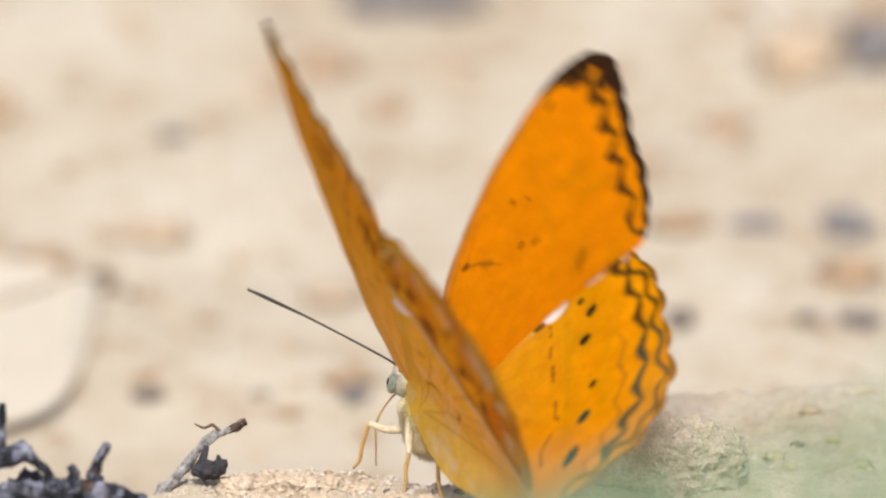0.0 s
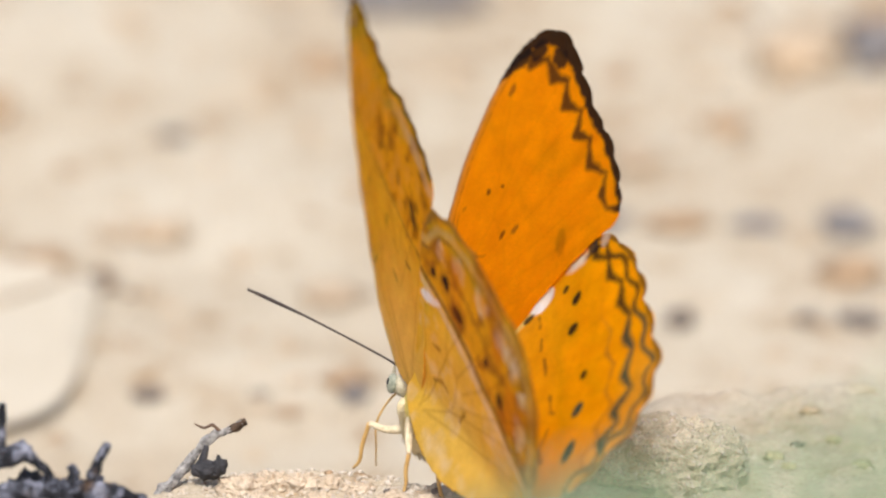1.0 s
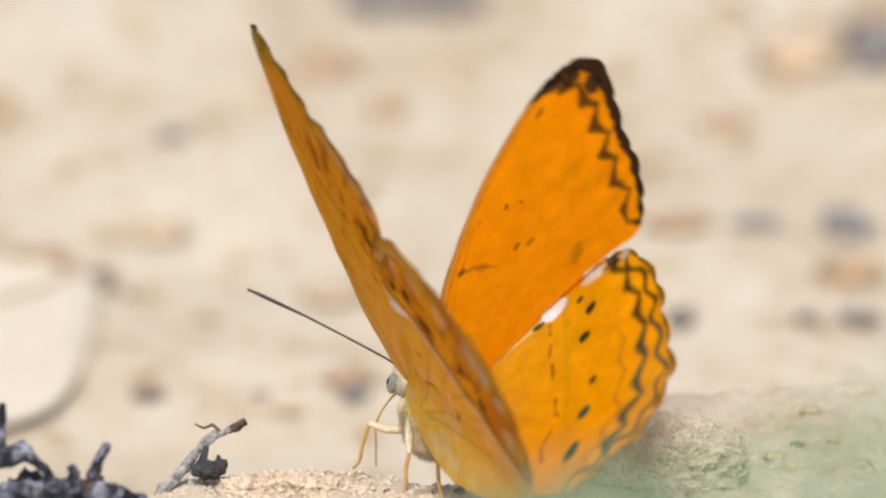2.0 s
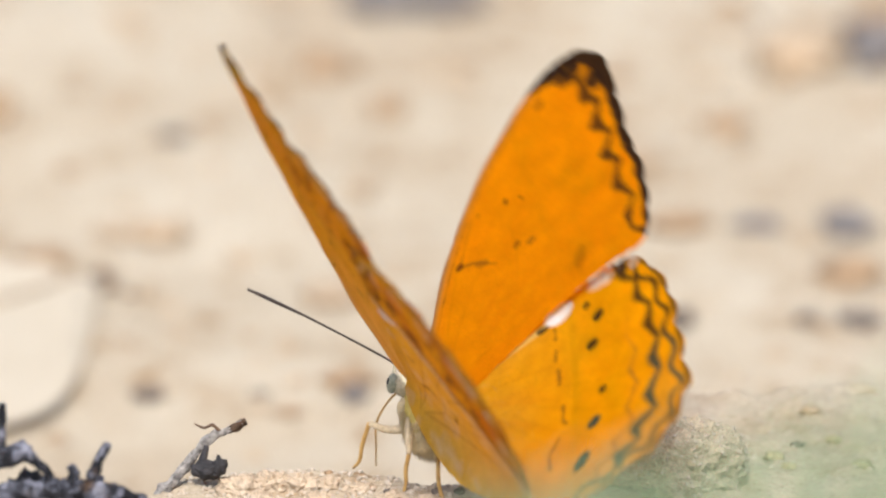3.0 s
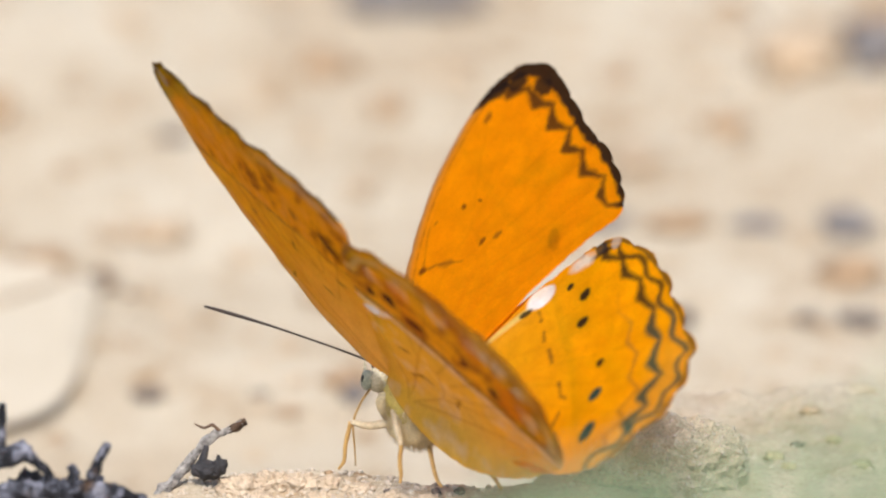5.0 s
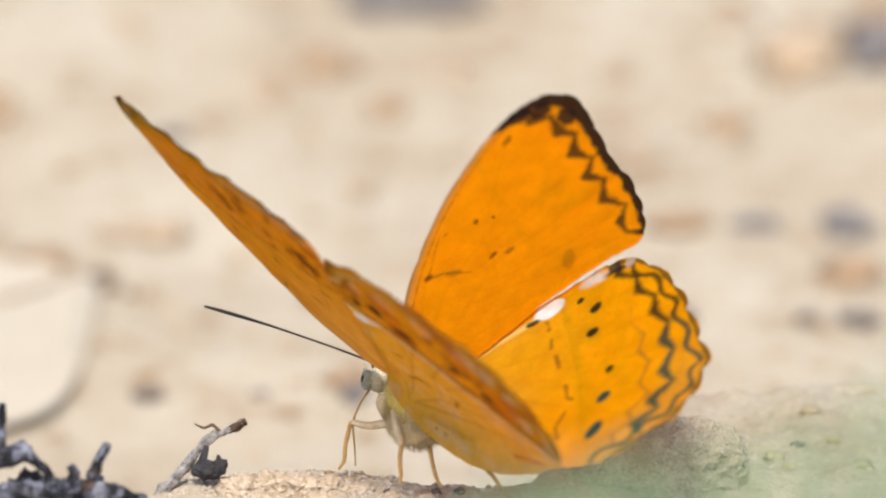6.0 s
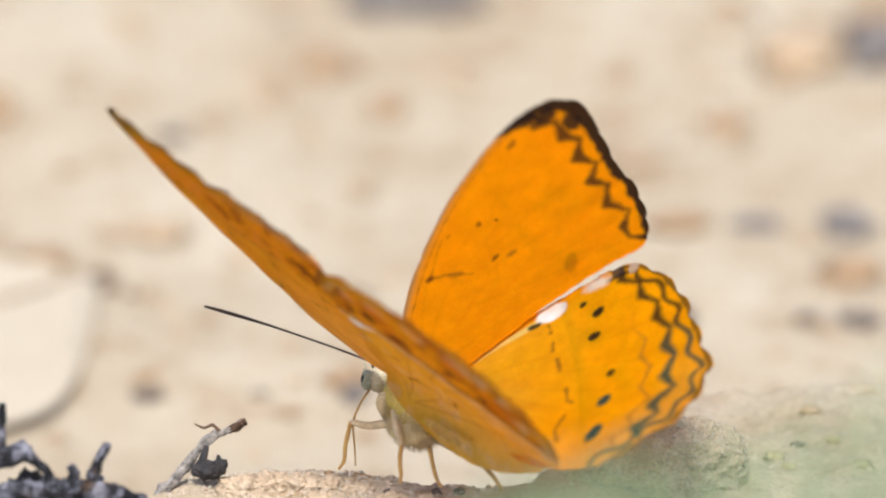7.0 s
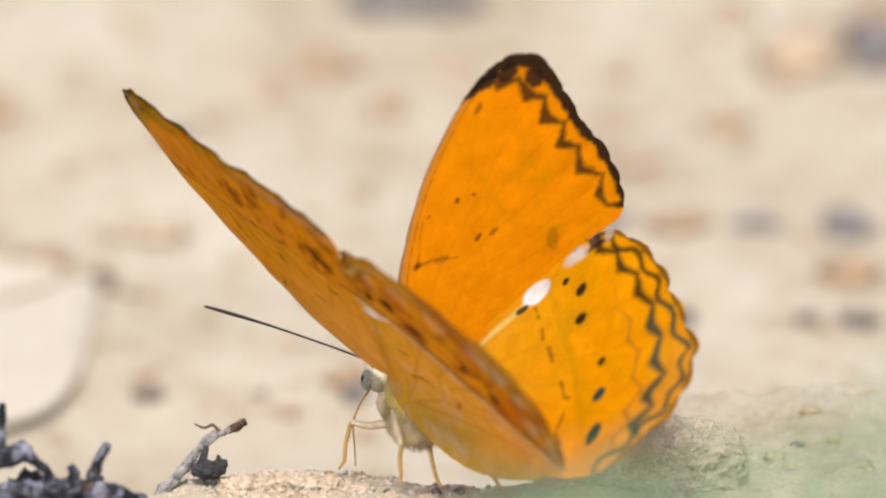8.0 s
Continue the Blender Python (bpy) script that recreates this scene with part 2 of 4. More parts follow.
# ---- the butterfly's wings ----
FORE_EDGE = [(-0.8, -3.0), (-0.6, 4.6), (3.2, 9.7), (8.3, 14.7), (13.5, 18.6), (18.5, 21.5), (23.5, 23.3), (27.5, 24.2), (30.8, 23.8), (33.0, 21.9),
             (33.8, 18.9), (32.7, 14.8), (31.5, 10.8), (30.4, 7.2), (29.8, 3.2), (28.6, -0.7), (27.3, -3.5), (25.8, -5.9), (24.2, -6.7), (21.0, -5.6),
             (15.5, -4.6), (8.5, -4.2), (2.5, -4.0)]
HIND_EDGE = [(0.4, 3.4), (3.0, 3.1), (8.0, 2.7), (12.0, 2.3), (17.5, 1.9), (21.2, 1.2), (23.9, -1.2), (24.7, -5.0), (24.7, -8.8), (24.2, -12.0),
             (23.3, -15.5), (22.4, -19.2), (21.6, -22.5), (19.4, -24.6), (17.2, -26.2), (14.2, -26.9), (10.3, -26.7), (7.0, -26.2), (4.4, -24.6),
             (1.4, -21.0), (-0.8, -17.6), (-2.7, -13.0), (-3.4, -8.6), (-3.0, -3.5), (-1.7, 0.5), (-0.4, 2.8)]
FORE_VEINS = [[(0, 1), (8.2, 12), (20, 21)], [(0, 0.5), (8, 8), (15, 11)], [(15, 11), (21, 17), (28.5, 23.8)], [(15, 11), (24, 14.5), (32.3, 16)],
              [(14.6, 9.5), (23, 10.5), (30.8, 10)], [(14, 7), (22, 5.5), (29.5, 4.5)], [(12.5, 4), (20, 1.2), (27.6, -1)], [(9, 3.5), (17, -0.8), (25.5, -4.6)],
              [(0, -0.5), (12, -2.2), (23.5, -5.0)], [(15, 11), (14.4, 8), (12.5, 4)]]
HIND_VEINS = [[(0, 0), (10, 0.8), (22, 0.5)], [(0, 0), (5, -2.5), (8.5, -4.5)], [(8.5, -4.5), (16, -4.6), (24.5, -5)], [(8.5, -4.5), (16, -9), (24.2, -11.8)],
              [(7.5, -7), (15, -13.5), (22.4, -18.8)], [(6.5, -8.5), (13, -17), (20.6, -23.2)], [(4.5, -8), (9, -17.5), (14.6, -26.6)], [(0, -1), (3.2, -6), (7.5, -7)],
              [(2.5, -5), (6, -16), (8.8, -26.2)], [(0, -1), (2.2, -12), (4.6, -23.5)], [(8.5, -4.5), (8.2, -6), (7.5, -7)]]


HIND_EDGE_CLOSE = HIND_EDGE[:18] + [(4.6, -24.6), (1.8, -20.5), (0.4, -15.0), (0.0, -10.0), (-0.1, -6.0), (-0.2, -2.5), (-0.2, 0.5), (-0.1, 2.8)]


def line_distance(u, v, points):
    """Distance to a broken line, and how far along it, 0 to 1."""
    best, along = np.full(u.shape, 1e9), np.zeros(u.shape)
    n = len(points) - 1
    for i in range(n):
        (ax, ay), (bx, by) = points[i], points[i + 1]
        dx, dy = bx - ax, by - ay
        s = np.clip(((u - ax) * dx + (v - ay) * dy) / (dx * dx + dy * dy), 0, 1)
        d = np.hypot(u - ax - s * dx, v - ay - s * dy)
        along = np.where(d < best, (i + s) / n, along)
        best = np.minimum(best, d)
    return best, along


def cover(distance, width, soft=0.16):
    return np.clip((width - distance) / soft + 0.5, 0, 1)


def spot(u, v, x, y, a, b=None, turn=0.0, soft=0.35):
    b = b or a
    c, s = math.cos(radians(turn)), math.sin(radians(turn))
    p, q = (u - x) * c + (v - y) * s, -(u - x) * s + (v - y) * c
    return np.clip((1 - np.hypot(p / a, q / b)) / soft + 0.5, 0, 1)


def paint(col, mask, tone, strength=1.0):
    m = (np.clip(mask, 0, 1) * strength)[..., None]
    return col * (1 - m) + np.array(tone) * m


def relaxed(points, share):
    """A zigzag with its teeth drawn in."""
    inner = [(a[0] * (1 - share) + (p[0] + q[0]) * share / 2, a[1] * (1 - share) + (p[1] + q[1]) * share / 2) for p, a, q in zip(points, points[1:], points[2:])]
    return points[:1] + inner + points[-1:]


DARK = (0.024, 0.015, 0.012)
BROWN = (0.20, 0.065, 0.012)
TEAL = (0.012, 0.075, 0.070)
WHITE = (0.96, 0.965, 0.98)
RUST = (0.17, 0.035, 0.006)


def fore_upper(u, v):
    wob = 0.28 * smooth_noise(u * 1.1, v * 1.1, 5) + 0.14 * smooth_noise(u * 3, v * 3, 6)
    col = np.zeros(u.shape + (3,)) + np.array((0.86, 0.335, 0.001))
    reach = np.hypot(u, v)
    col = paint(col, np.clip(1.2 - reach / 13, 0, 1), (0.83, 0.345, 0.002), 0.6)
    rays = smooth_noise(np.arctan2(v + 3, u + 4) * 16, reach / 9, 7)
    col = paint(col, np.clip(rays, 0, 1), (0.78, 0.26, 0.001), 0.4)
    costa, _ = line_distance(u, v, FORE_EDGE[1:8])
    col = paint(col, cover(costa, 1.1, 1.6), (0.80, 0.31, 0.01), 0.6)
    col = paint(col, cover(np.abs(costa - 1.0) + wob * 0.2, 0.07, 0.16), BROWN, 0.55 * np.clip((reach - 6) / 4, 0, 1))
    col = paint(col, cover(costa + wob * 0.3, 0.62, 0.5), (0.52, 0.28, 0.08), 0.5)
    col = paint(col, cover(costa, 0.22, 0.2), (0.32, 0.20, 0.10), 0.6)
    edge, along = line_distance(u, v, FORE_EDGE[7:18])
    width = np.interp(along, [0, 0.12, 0.3, 0.55, 0.8, 1.0], [1.0, 1.6, 1.6, 1.0, 0.8, 0.4])
    zig = [(28.3, 21.2), (30.1, 19.7), (28.8, 16.6), (30.2, 14.8), (27.6, 12.4), (29.1, 9.8), (26.4, 8.1), (27.9, 5.7), (25.3, 3.1), (26.8, -0.7), (24.5, -1.8), (24.0, -4.2), (24.9, -5.5)]
    zig = [(x + 0.65, y + 0.15) for x, y in relaxed(zig, 0.17)]
    zd, za = line_distance(u, v, zig)
    tooth = np.abs((za * (len(zig) - 1)) % 2 - 1)
    col = paint(col, cover(zd + wob * 0.45, (0.25 + 0.34 * tooth ** 1.6) * np.interp(za, [0, 0.5, 1], [1.35, 1.15, 0.85]), 0.6), (0.045, 0.018, 0.010), 0.86)
    col = paint(col, cover(edge + wob * 0.7, width, 0.45), DARK, 0.96)
    for x, y, a, b in ((28.3, 23.2, 1.9, 1.0), (30.4, 21.6, 1.3, 1.1), (31.6, 18.2, 1.1, 1.5), (25.9, 23.4, 1.1, 0.5)):
        col = paint(col, spot(u + wob, v + wob, x, y, a, b, -20), DARK, 0.92)
    col = paint(col, spot(u + wob, v, 25.6, 21.2, 0.8, 0.36, 20), BROWN, 0.65)
    for x, y, a, b, turn, tone, k in ((16.4, 14.3, 0.42, 0.28, 60, RUST, 0.8), (17.9, 13.0, 0.28, 0.24, 0, RUST, 0.7), (14.5, 7.9, 0.52, 0.3, 0, RUST, 0.75),
                                      (15.9, 6.7, 0.6, 0.3, -20, BROWN, 0.6), (8.3, 11.9, 0.5, 0.42, 0, RUST, 0.8), (18.8, -1.1, 1.6, 0.75, 60, RUST, 0.26),
                                      (10.4, 9.8, 0.9, 0.5, -40, BROWN, 0.35), (13.2, 15.6, 0.35, 0.2, 30, BROWN, 0.5)):
        col = paint(col, spot(u + wob * 0.5, v + wob * 0.5, x, y, a, b, turn), tone, k)
    for pts, w in (([(8.3, 11.9), (9.6, 11.0), (10.6, 9.6), (11.6, 8.2)], 0.12), ([(8.3, 11.9), (11.0, 14.6), (13.2, 16.5)], 0.03)):
        d, _ = line_distance(u, v, pts)
        col = paint(col, cover(d + wob * 0.2, w, 0.2), BROWN, 0.7)
    return col


def fore_under(u, v):
    wob = 0.35 * smooth_noise(u * 0.9, v * 0.9, 15) + 0.2 * smooth_noise(u * 2.5, v * 2.5, 16)
    streak = 0.8 * smooth_noise(u * 0.45, v * 0.6, 17) + 0.5 * smooth_noise(u * 1.2, v * 1.3, 18)
    col = np.zeros(u.shape + (3,)) + np.array((0.90, 0.62, 0.03))
    col = paint(col, np.clip(0.5 + 0.7 * streak, 0, 1), (0.87, 0.53, 0.02), 0.7)
    col = paint(col, np.clip(1.2 - np.hypot(u, v - 2) / 13, 0, 1), (0.93, 0.72, 0.18), 0.8)
    mid, _ = line_distance(u, v, [(21.5, 22.3), (20.4, 17), (18.6, 9), (16.6, 2.5), (15.0, -3.2)])
    outer = np.clip((u - np.interp(v, [-4, 2.5, 9, 17, 23], [15.0, 16.6, 18.6, 20.4, 21.8])) / 1.0, 0, 1)
    col = paint(col, outer, (0.87, 0.49, 0.01), 0.9)
    bars = smooth_noise(u * 0.35 + v * 0.2, v * 1.1 - u * 0.5, 19)
    col = paint(col, np.clip(bars * 1.3, 0, 1), (0.62, 0.27, 0.008), 0.42 * np.clip((np.hypot(u, v) - 8) / 8, 0, 1))
    col = paint(col, outer * np.clip(streak * 1.6, 0, 1), (0.86, 0.52, 0.06), 0.7)
    col = paint(col, outer * np.clip(-streak * 1.6 - 0.2, 0, 1), (0.30, 0.11, 0.006), 0.75)
    costa, _ = line_distance(u, v, FORE_EDGE[1:8])
    col = paint(col, cover(costa + wob * 0.6, 1.5, 1.4), (0.90, 0.68, 0.22), 0.55)
    edge, along = line_distance(u, v, FORE_EDGE[7:18])
    col = paint(col, cover(edge + wob * 0.4, 0.6, 0.5), (0.15, 0.075, 0.02), 0.85)
    pale = cover(np.abs(edge - 2.0) + wob, 0.75, 0.8) * np.clip((8 - v) / 7, 0, 1)
    col = paint(col, pale, (0.84, 0.66, 0.36), 0.55)
    col = paint(col, spot(u + wob, v + wob, 31, 22, 1.4, 0.8, 30), (0.80, 0.66, 0.55), 0.5)
    col = paint(col, cover(mid + wob * 0.5, 0.26, 0.3), (0.34, 0.15, 0.02), 0.55)
    for x, y, a, b, turn, k in ((18.9, -0.6, 1.5, 0.55, 35, 0.9), (20.8, 4.2, 0.9, 0.35, 20, 0.6), (22.4, 9.6, 0.7, 0.3, 10, 0.35),
                                (14.5, 7.9, 0.7, 0.25, 0, 0.6), (16.2, 14, 0.5, 0.25, 60, 0.5), (8.3, 11.8, 0.8, 0.22, -40, 0.6), (9.5, 5.0, 0.9, 0.22, 50, 0.5), (12.5, 1.0, 1.1, 0.25, 80, 0.5)):
        col = paint(col, spot(u + wob * 0.4, v + wob * 0.4, x, y, a, b, turn), (0.14, 0.07, 0.015), k)
    return col


def hind_upper(u, v):
    wob = 0.25 * smooth_noise(u * 1.1, v * 1.1, 25) + 0.14 * smooth_noise(u * 3, v * 3, 26)
    col = np.zeros(u.shape + (3,)) + np.array((0.91, 0.43, 0.001))
    reach = np.hypot(u, v)
    col = paint(col, np.clip(1.1 - reach / 17, 0, 1), (0.82, 0.48, 0.02), 0.7)
    col = paint(col, spot(u, v, 7, 0.2, 6.5, 1.6, 0, 1.2), (0.86, 0.46, 0.03), 0.4)
    streak, _ = line_distance(u, v, [(4.5, 1.2), (8.0, 0.9), (11.8, 0.5)])
    col = paint(col, cover(streak, 0.42, 0.4), (0.92, 0.76, 0.24), 0.95)
    rays = smooth_noise(np.arctan2(v - 2, u + 3) * 14, reach / 9, 8)
    col = paint(col, np.clip(rays, 0, 1), (0.80, 0.33, 0.001), 0.4)
    col = paint(col, np.clip(1 - np.hypot(u + 1, v + 8) / 9, 0, 1), (0.62, 0.37, 0.06), 0.6)
    edge, along = line_distance(u, v, HIND_EDGE[5:18])
    col = paint(col, cover(edge, 4.5, 3.0) * np.clip((-17 - v) / 6, 0, 1), (0.72, 0.37, 0.05), 0.55)
    zig = [(22.4, 0.3), (21.0, -1.4), (22.8, -3.6), (21.2, -6.0), (22.8, -8.3), (20.8, -10.5), (21.7, -13.7), (19.3, -15.3), (20.2, -17.9), (17.0, -19.6), (18.0, -22.3), (14.0, -22.4), (14.8, -24.6), (11.3, -23.9), (11.2, -26.2)]
    zig = relaxed(zig, 0.22)
    zd, za = line_distance(u, v, zig)
    tone_low = np.clip((-12 - v) / 5, 0, 1)[..., None]
    ink = np.array(DARK) * (1 - tone_low) + np.array(TEAL) * tone_low
    tooth = 1 - np.abs((za * (len(zig) - 1)) % 2 - 1)
    col = paint(col, cover(zd + wob * 0.4, 0.27 + (0.26 + 0.12 * tone_low[..., 0]) * tooth ** 1.3, 0.6), ink, 0.88)
    wave = 1.2 + 0.42 * np.cos(along * 2 * math.pi * 8)
    col = paint(col, cover(np.abs(edge - wave) + wob * 0.3, 0.32, 0.45), ink, 0.82)
    col = paint(col, cover(edge + wob * 0.4, 0.28, 0.2), (0.16, 0.08, 0.02), 0.8)
    inner = [(u0 - 2.6, v0 + 0.7) for u0, v0 in zig[4:]]
    idist, _ = line_distance(u, v, inner)
    col = paint(col, cover(idist + wob * 0.4, 0.16, 0.4), (0.40, 0.18, 0.03), 0.14 + 0.5 * np.clip((-9 - v) / 6, 0, 1))
    col = paint(col, spot(u + wob * 0.4, v + wob * 0.4, 13.7, 0.7, 1.75, 1.35, 6, 0.14), WHITE)
    col = paint(col, spot(u + wob * 0.4, v + wob * 0.4, 11.5, 0.35, 0.75, 0.42, -20), DARK, 0.9)
    col = paint(col, spot(u + wob, v + wob, 19.2, 0.5, 1.4, 0.95, -8, 0.7), (0.84, 0.82, 0.76), 0.9)
    col = paint(col, spot(u + wob, v + wob, 21.6, 0.1, 0.7, 1.0, -20), (0.05, 0.045, 0.045), 0.85)
    col = paint(col, spot(u + wob, v + wob, 23.2, -0.7, 0.5, 0.8, -30), (0.66, 0.58, 0.48), 0.7)
    for x, y, a, b, tone in ((16.7, -1.2, 0.5, 0.36, DARK), (17.2, -4.0, 0.8, 0.56, DARK), (15.2, -7.1, 0.78, 0.6, DARK), (13.8, -14.1, 0.52, 0.38, DARK), (11.3, -17.5, 0.9, 0.6, TEAL), (8.2, -21.2, 1.3, 0.66, TEAL)):
        col = paint(col, spot(u + wob * 0.3, v + wob * 0.3, x, y, a, b, 25), tone, 0.95)
    for pts in ([(12.6, -1.0), (12.2, -2.4)], [(11.6, -4.2), (11.0, -5.2)], [(10.8, -6.8), (10.2, -8.8)], [(9.4, -12.0), (8.6, -14.0), (8.8, -14.8)], [(7.4, -15.8), (5.6, -17.0), (5.0, -18.8)]):
        d, _ = line_distance(u, v, pts)
        col = paint(col, cover(d + wob * 0.5, 0.15, 0.3), (0.24, 0.085, 0.015), 0.75)
    return col


def hind_under(u, v):
    wob = 0.35 * smooth_noise(u * 0.9, v * 0.9, 35) + 0.2 * smooth_noise(u * 2.5, v * 2.5, 36)
    col = np.zeros(u.shape + (3,)) + np.array((0.90, 0.60, 0.03))
    discal = [(15.4, 1.6), (14.4, -2.0), (13.2, -6.0), (11.8, -10.5), (9.6, -15.5), (7.4, -20.0), (5.8, -24.5)]
    col = paint(col, np.clip(1.3 - np.hypot(u, v + 8) / 13, 0, 1), (0.93, 0.69, 0.14), 0.85)
    dd, _ = line_distance(u, v, discal)
    outer = np.clip((u - np.interp(-v, [-1.6, 2, 6, 10.5, 15.5, 20, 24.5], [15.4, 14.4, 13.2, 11.8, 9.6, 7.4, 5.8])) / 0.8, 0, 1)
    col = paint(col, outer, (0.87, 0.49, 0.015), 0.9)
    mott = smooth_noise(u * 0.55, v * 0.55, 38) + 0.5 * smooth_noise(u * 1.4, v * 1.4, 39)
    col = paint(col, outer * np.clip(mott * 1.2, 0, 1), (0.36, 0.13, 0.015), 0.75)
    col = paint(col, (1 - outer) * np.clip(-mott * 0.8, 0, 1), (0.93, 0.80, 0.48), 0.65)
    edge, along = line_distance(u, v, HIND_EDGE[5:18])
    beat = np.abs(np.sin(along * math.pi * 7))
    col = paint(col, cover(np.abs(edge - 4.0) + wob * 2.2, 1.0, 0.9) * np.clip(beat * 1.6 - 0.7 + mott * 0.5, 0, 1), (0.94, 0.82, 0.54), 0.85)
    col = paint(col, cover(np.abs(edge - 1.7) + wob * 0.5, 0.45, 0.5), (0.84, 0.60, 0.20), 0.7)
    col = paint(col, cover(np.abs(edge - 2.5) + wob * 0.5, 0.18, 0.25), (0.36, 0.18, 0.04), 0.7)
    col = paint(col, cover(edge, 0.5, 0.4), (0.42, 0.22, 0.05), 0.8)
    col = paint(col, cover(np.abs(dd - 0.15) + wob * 0.3, 0.24, 0.25), (0.26, 0.12, 0.03), 0.85)
    col = paint(col, cover(np.abs(dd - 1.1) + wob * 0.3, 0.35, 0.5) * (1 - outer), (0.84, 0.74, 0.58), 0.65)
    col = paint(col, spot(u + wob * 0.4, v + wob * 0.4, 13.0, -0.3, 0.55, 2.4, 12, 0.3), WHITE, 0.95)
    for x, y, a, b in ((16.7, -1.2, 0.45, 0.4), (17.2, -4.0, 0.6, 0.75), (15.2, -7.1, 0.7, 0.95), (13.8, -14.1, 0.5, 0.45), (11.3, -17.5, 0.7, 0.55)):
        col = paint(col, spot(u + wob, v + wob, x, y, a * 2.1, b * 1.9, 0, 0.8), (0.42, 0.16, 0.02), 0.75)
        col = paint(col, spot(u + wob * 0.3, v + wob * 0.3, x, y, a * 1.15, b * 1.15), DARK, 0.92)
    for pts in ([(4, -1.5), (5, -3.6), (4.6, -5)], [(8, -1.2), (8.4, -3.0)], [(3, -8), (4.4, -9)], [(20.5, -1.5), (18.6, -6.0), (17.6, -9.5), (16.0, -13.0), (13.6, -17.2), (11.0, -21.0), (9.0, -24.5)]):
        d, _ = line_distance(u, v, pts)
        col = paint(col, cover(d + wob * 0.5, 0.2, 0.35), (0.36, 0.15, 0.02), 0.65)
    col = paint(col, outer * np.clip(smooth_noise(u * 0.3 + 2, v * 0.3, 41) * 1.5, 0, 1), (0.62, 0.17, 0.008), 0.5)
    return col


def wing_mesh(name, edge, centre, veins, upper, under, side, camber, margin, fold=None):
    """A closed thin shell between an upper and an under skin; side 1 is the right wing, -1 the left."""
    ring = spline([(*p, 0) for p in edge + edge[:1]], 22)[:-1]
    ring = np.array([(p.x, p.y) for p in ring])
    n, rows = len(ring), 84
    ring = ring + (0.10 * smooth_noise(ring[:, 0] * 1.7, ring[:, 1] * 1.7, 44))[:, None]
    _, along = line_distance(ring[:, 0], ring[:, 1], edge[margin[0]:margin[1]])
    inside = (along > 0.001) & (along < 0.999)
    outwards = ring - np.array(centre)
    outwards = outwards / np.hypot(outwards[:, 0], outwards[:, 1])[:, None]
    ring = ring + outwards * (inside * margin[3] * (np.abs(np.sin(along * math.pi * margin[2])) - 0.45))[:, None]
    r = (np.linspace(0.0, 1.0, rows + 1)[1:]) ** 0.8
    u = centre[0] + r[:, None] * (ring[None, :, 0] - centre[0])
    v = centre[1] + r[:, None] * (ring[None, :, 1] - centre[1])
    u = np.concatenate([u.ravel(), [centre[0]]])
    v = np.concatenate([v.ravel(), [centre[1]]])
    ridge = np.full(u.shape, 9.0)
    for line in veins:
        pts = [(p.x, p.y) for p in spline([(*q, 0) for q in line], 6)]
        ridge = np.minimum(ridge, line_distance(u, v, pts)[0])
    hem_distance, hem_along = line_distance(u, v, edge[margin[0]:margin[1]])
    ripple = 0.16 * np.sin(hem_along * 2 * math.pi * margin[2] + 1.3 * smooth_noise(hem_along * 7, hem_along * 0, 9)) * (0.75 + 0.5 * smooth_noise(hem_along * 11, hem_along * 0, 10)) * np.exp(-(hem_distance / 1.6) ** 2) * np.clip(hem_along * 9, 0, 1) * np.clip((1 - hem_along) * 9, 0, 1)
    z = camber(u, v) + ripple + 0.10 * smooth_noise(u / 3.2, v / 3.2, 51) * np.clip(np.hypot(u, v) / 8, 0, 1)
    if fold:
        start, length, angle = fold
        radius = length / radians(angle)
        inward = np.clip(start - u, 0, None)
        bend = np.minimum(inward, length) / radius
        rest_of = np.clip(inward - length, 0, None)
        flat = np.where(inward > 0, start - radius * np.sin(bend) - rest_of * math.cos(radians(angle)), u)
        z = z - radius * (1 - np.cos(bend)) - rest_of * math.sin(radians(angle))
    else:
        flat = u
    vein = np.exp(-(ridge / 0.16) ** 2)
    count = len(u)
    top = np.stack([side * flat, v, z + 0.05 + 0.03 * vein], 1)
    low = np.stack([side * flat, v, z - 0.05 - 0.04 * vein], 1)
    rim = np.concatenate([np.full(n * (rows - 1), 0.0), np.full(n, 1.0), [0.0]])
    top[:, 2] -= 0.04 * rim
    low[:, 2] += 0.03 * rim
    i = np.arange(rows - 1)[:, None] * n + np.arange(n)[None, :]
    j = np.arange(rows - 1)[:, None] * n + (np.arange(n)[None, :] + 1) % n
    quads = np.stack([i, i + n, j + n, j], -1).reshape(-1, 4)
    k = np.arange(n)
    fan = np.stack([np.full(n, count - 1), k, (k + 1) % n], 1)
    last = (rows - 1) * n
    hem = np.stack([last + k, last + k + count, last + (k + 1) % n + count, last + (k + 1) % n], 1)
    faces_up = quads.tolist() + fan.tolist()
    faces_low = (quads[:, ::-1] + count).tolist() + (fan[:, ::-1] + count).tolist()
    faces = faces_up + faces_low + hem.tolist()
    area = np.sum(ring[:, 0] * np.roll(ring[:, 1], -1) - np.roll(ring[:, 0], -1) * ring[:, 1])
    if area * side < 0:
        faces = [f[::-1] for f in faces]
    me = mesh_of(name, np.concatenate([top, low]).tolist(), faces, WING)
    up_col, low_col = upper(u, v), under(u, v)
    up_col = paint(up_col, vein, up_col * 0.6, 0.12)
    low_col = paint(low_col, vein, low_col * np.array((0.58, 0.42, 0.3)), 0.36)
    tones = np.ones((2 * count, 4))
    tones[:count, :3], tones[count:, :3] = up_col, low_col
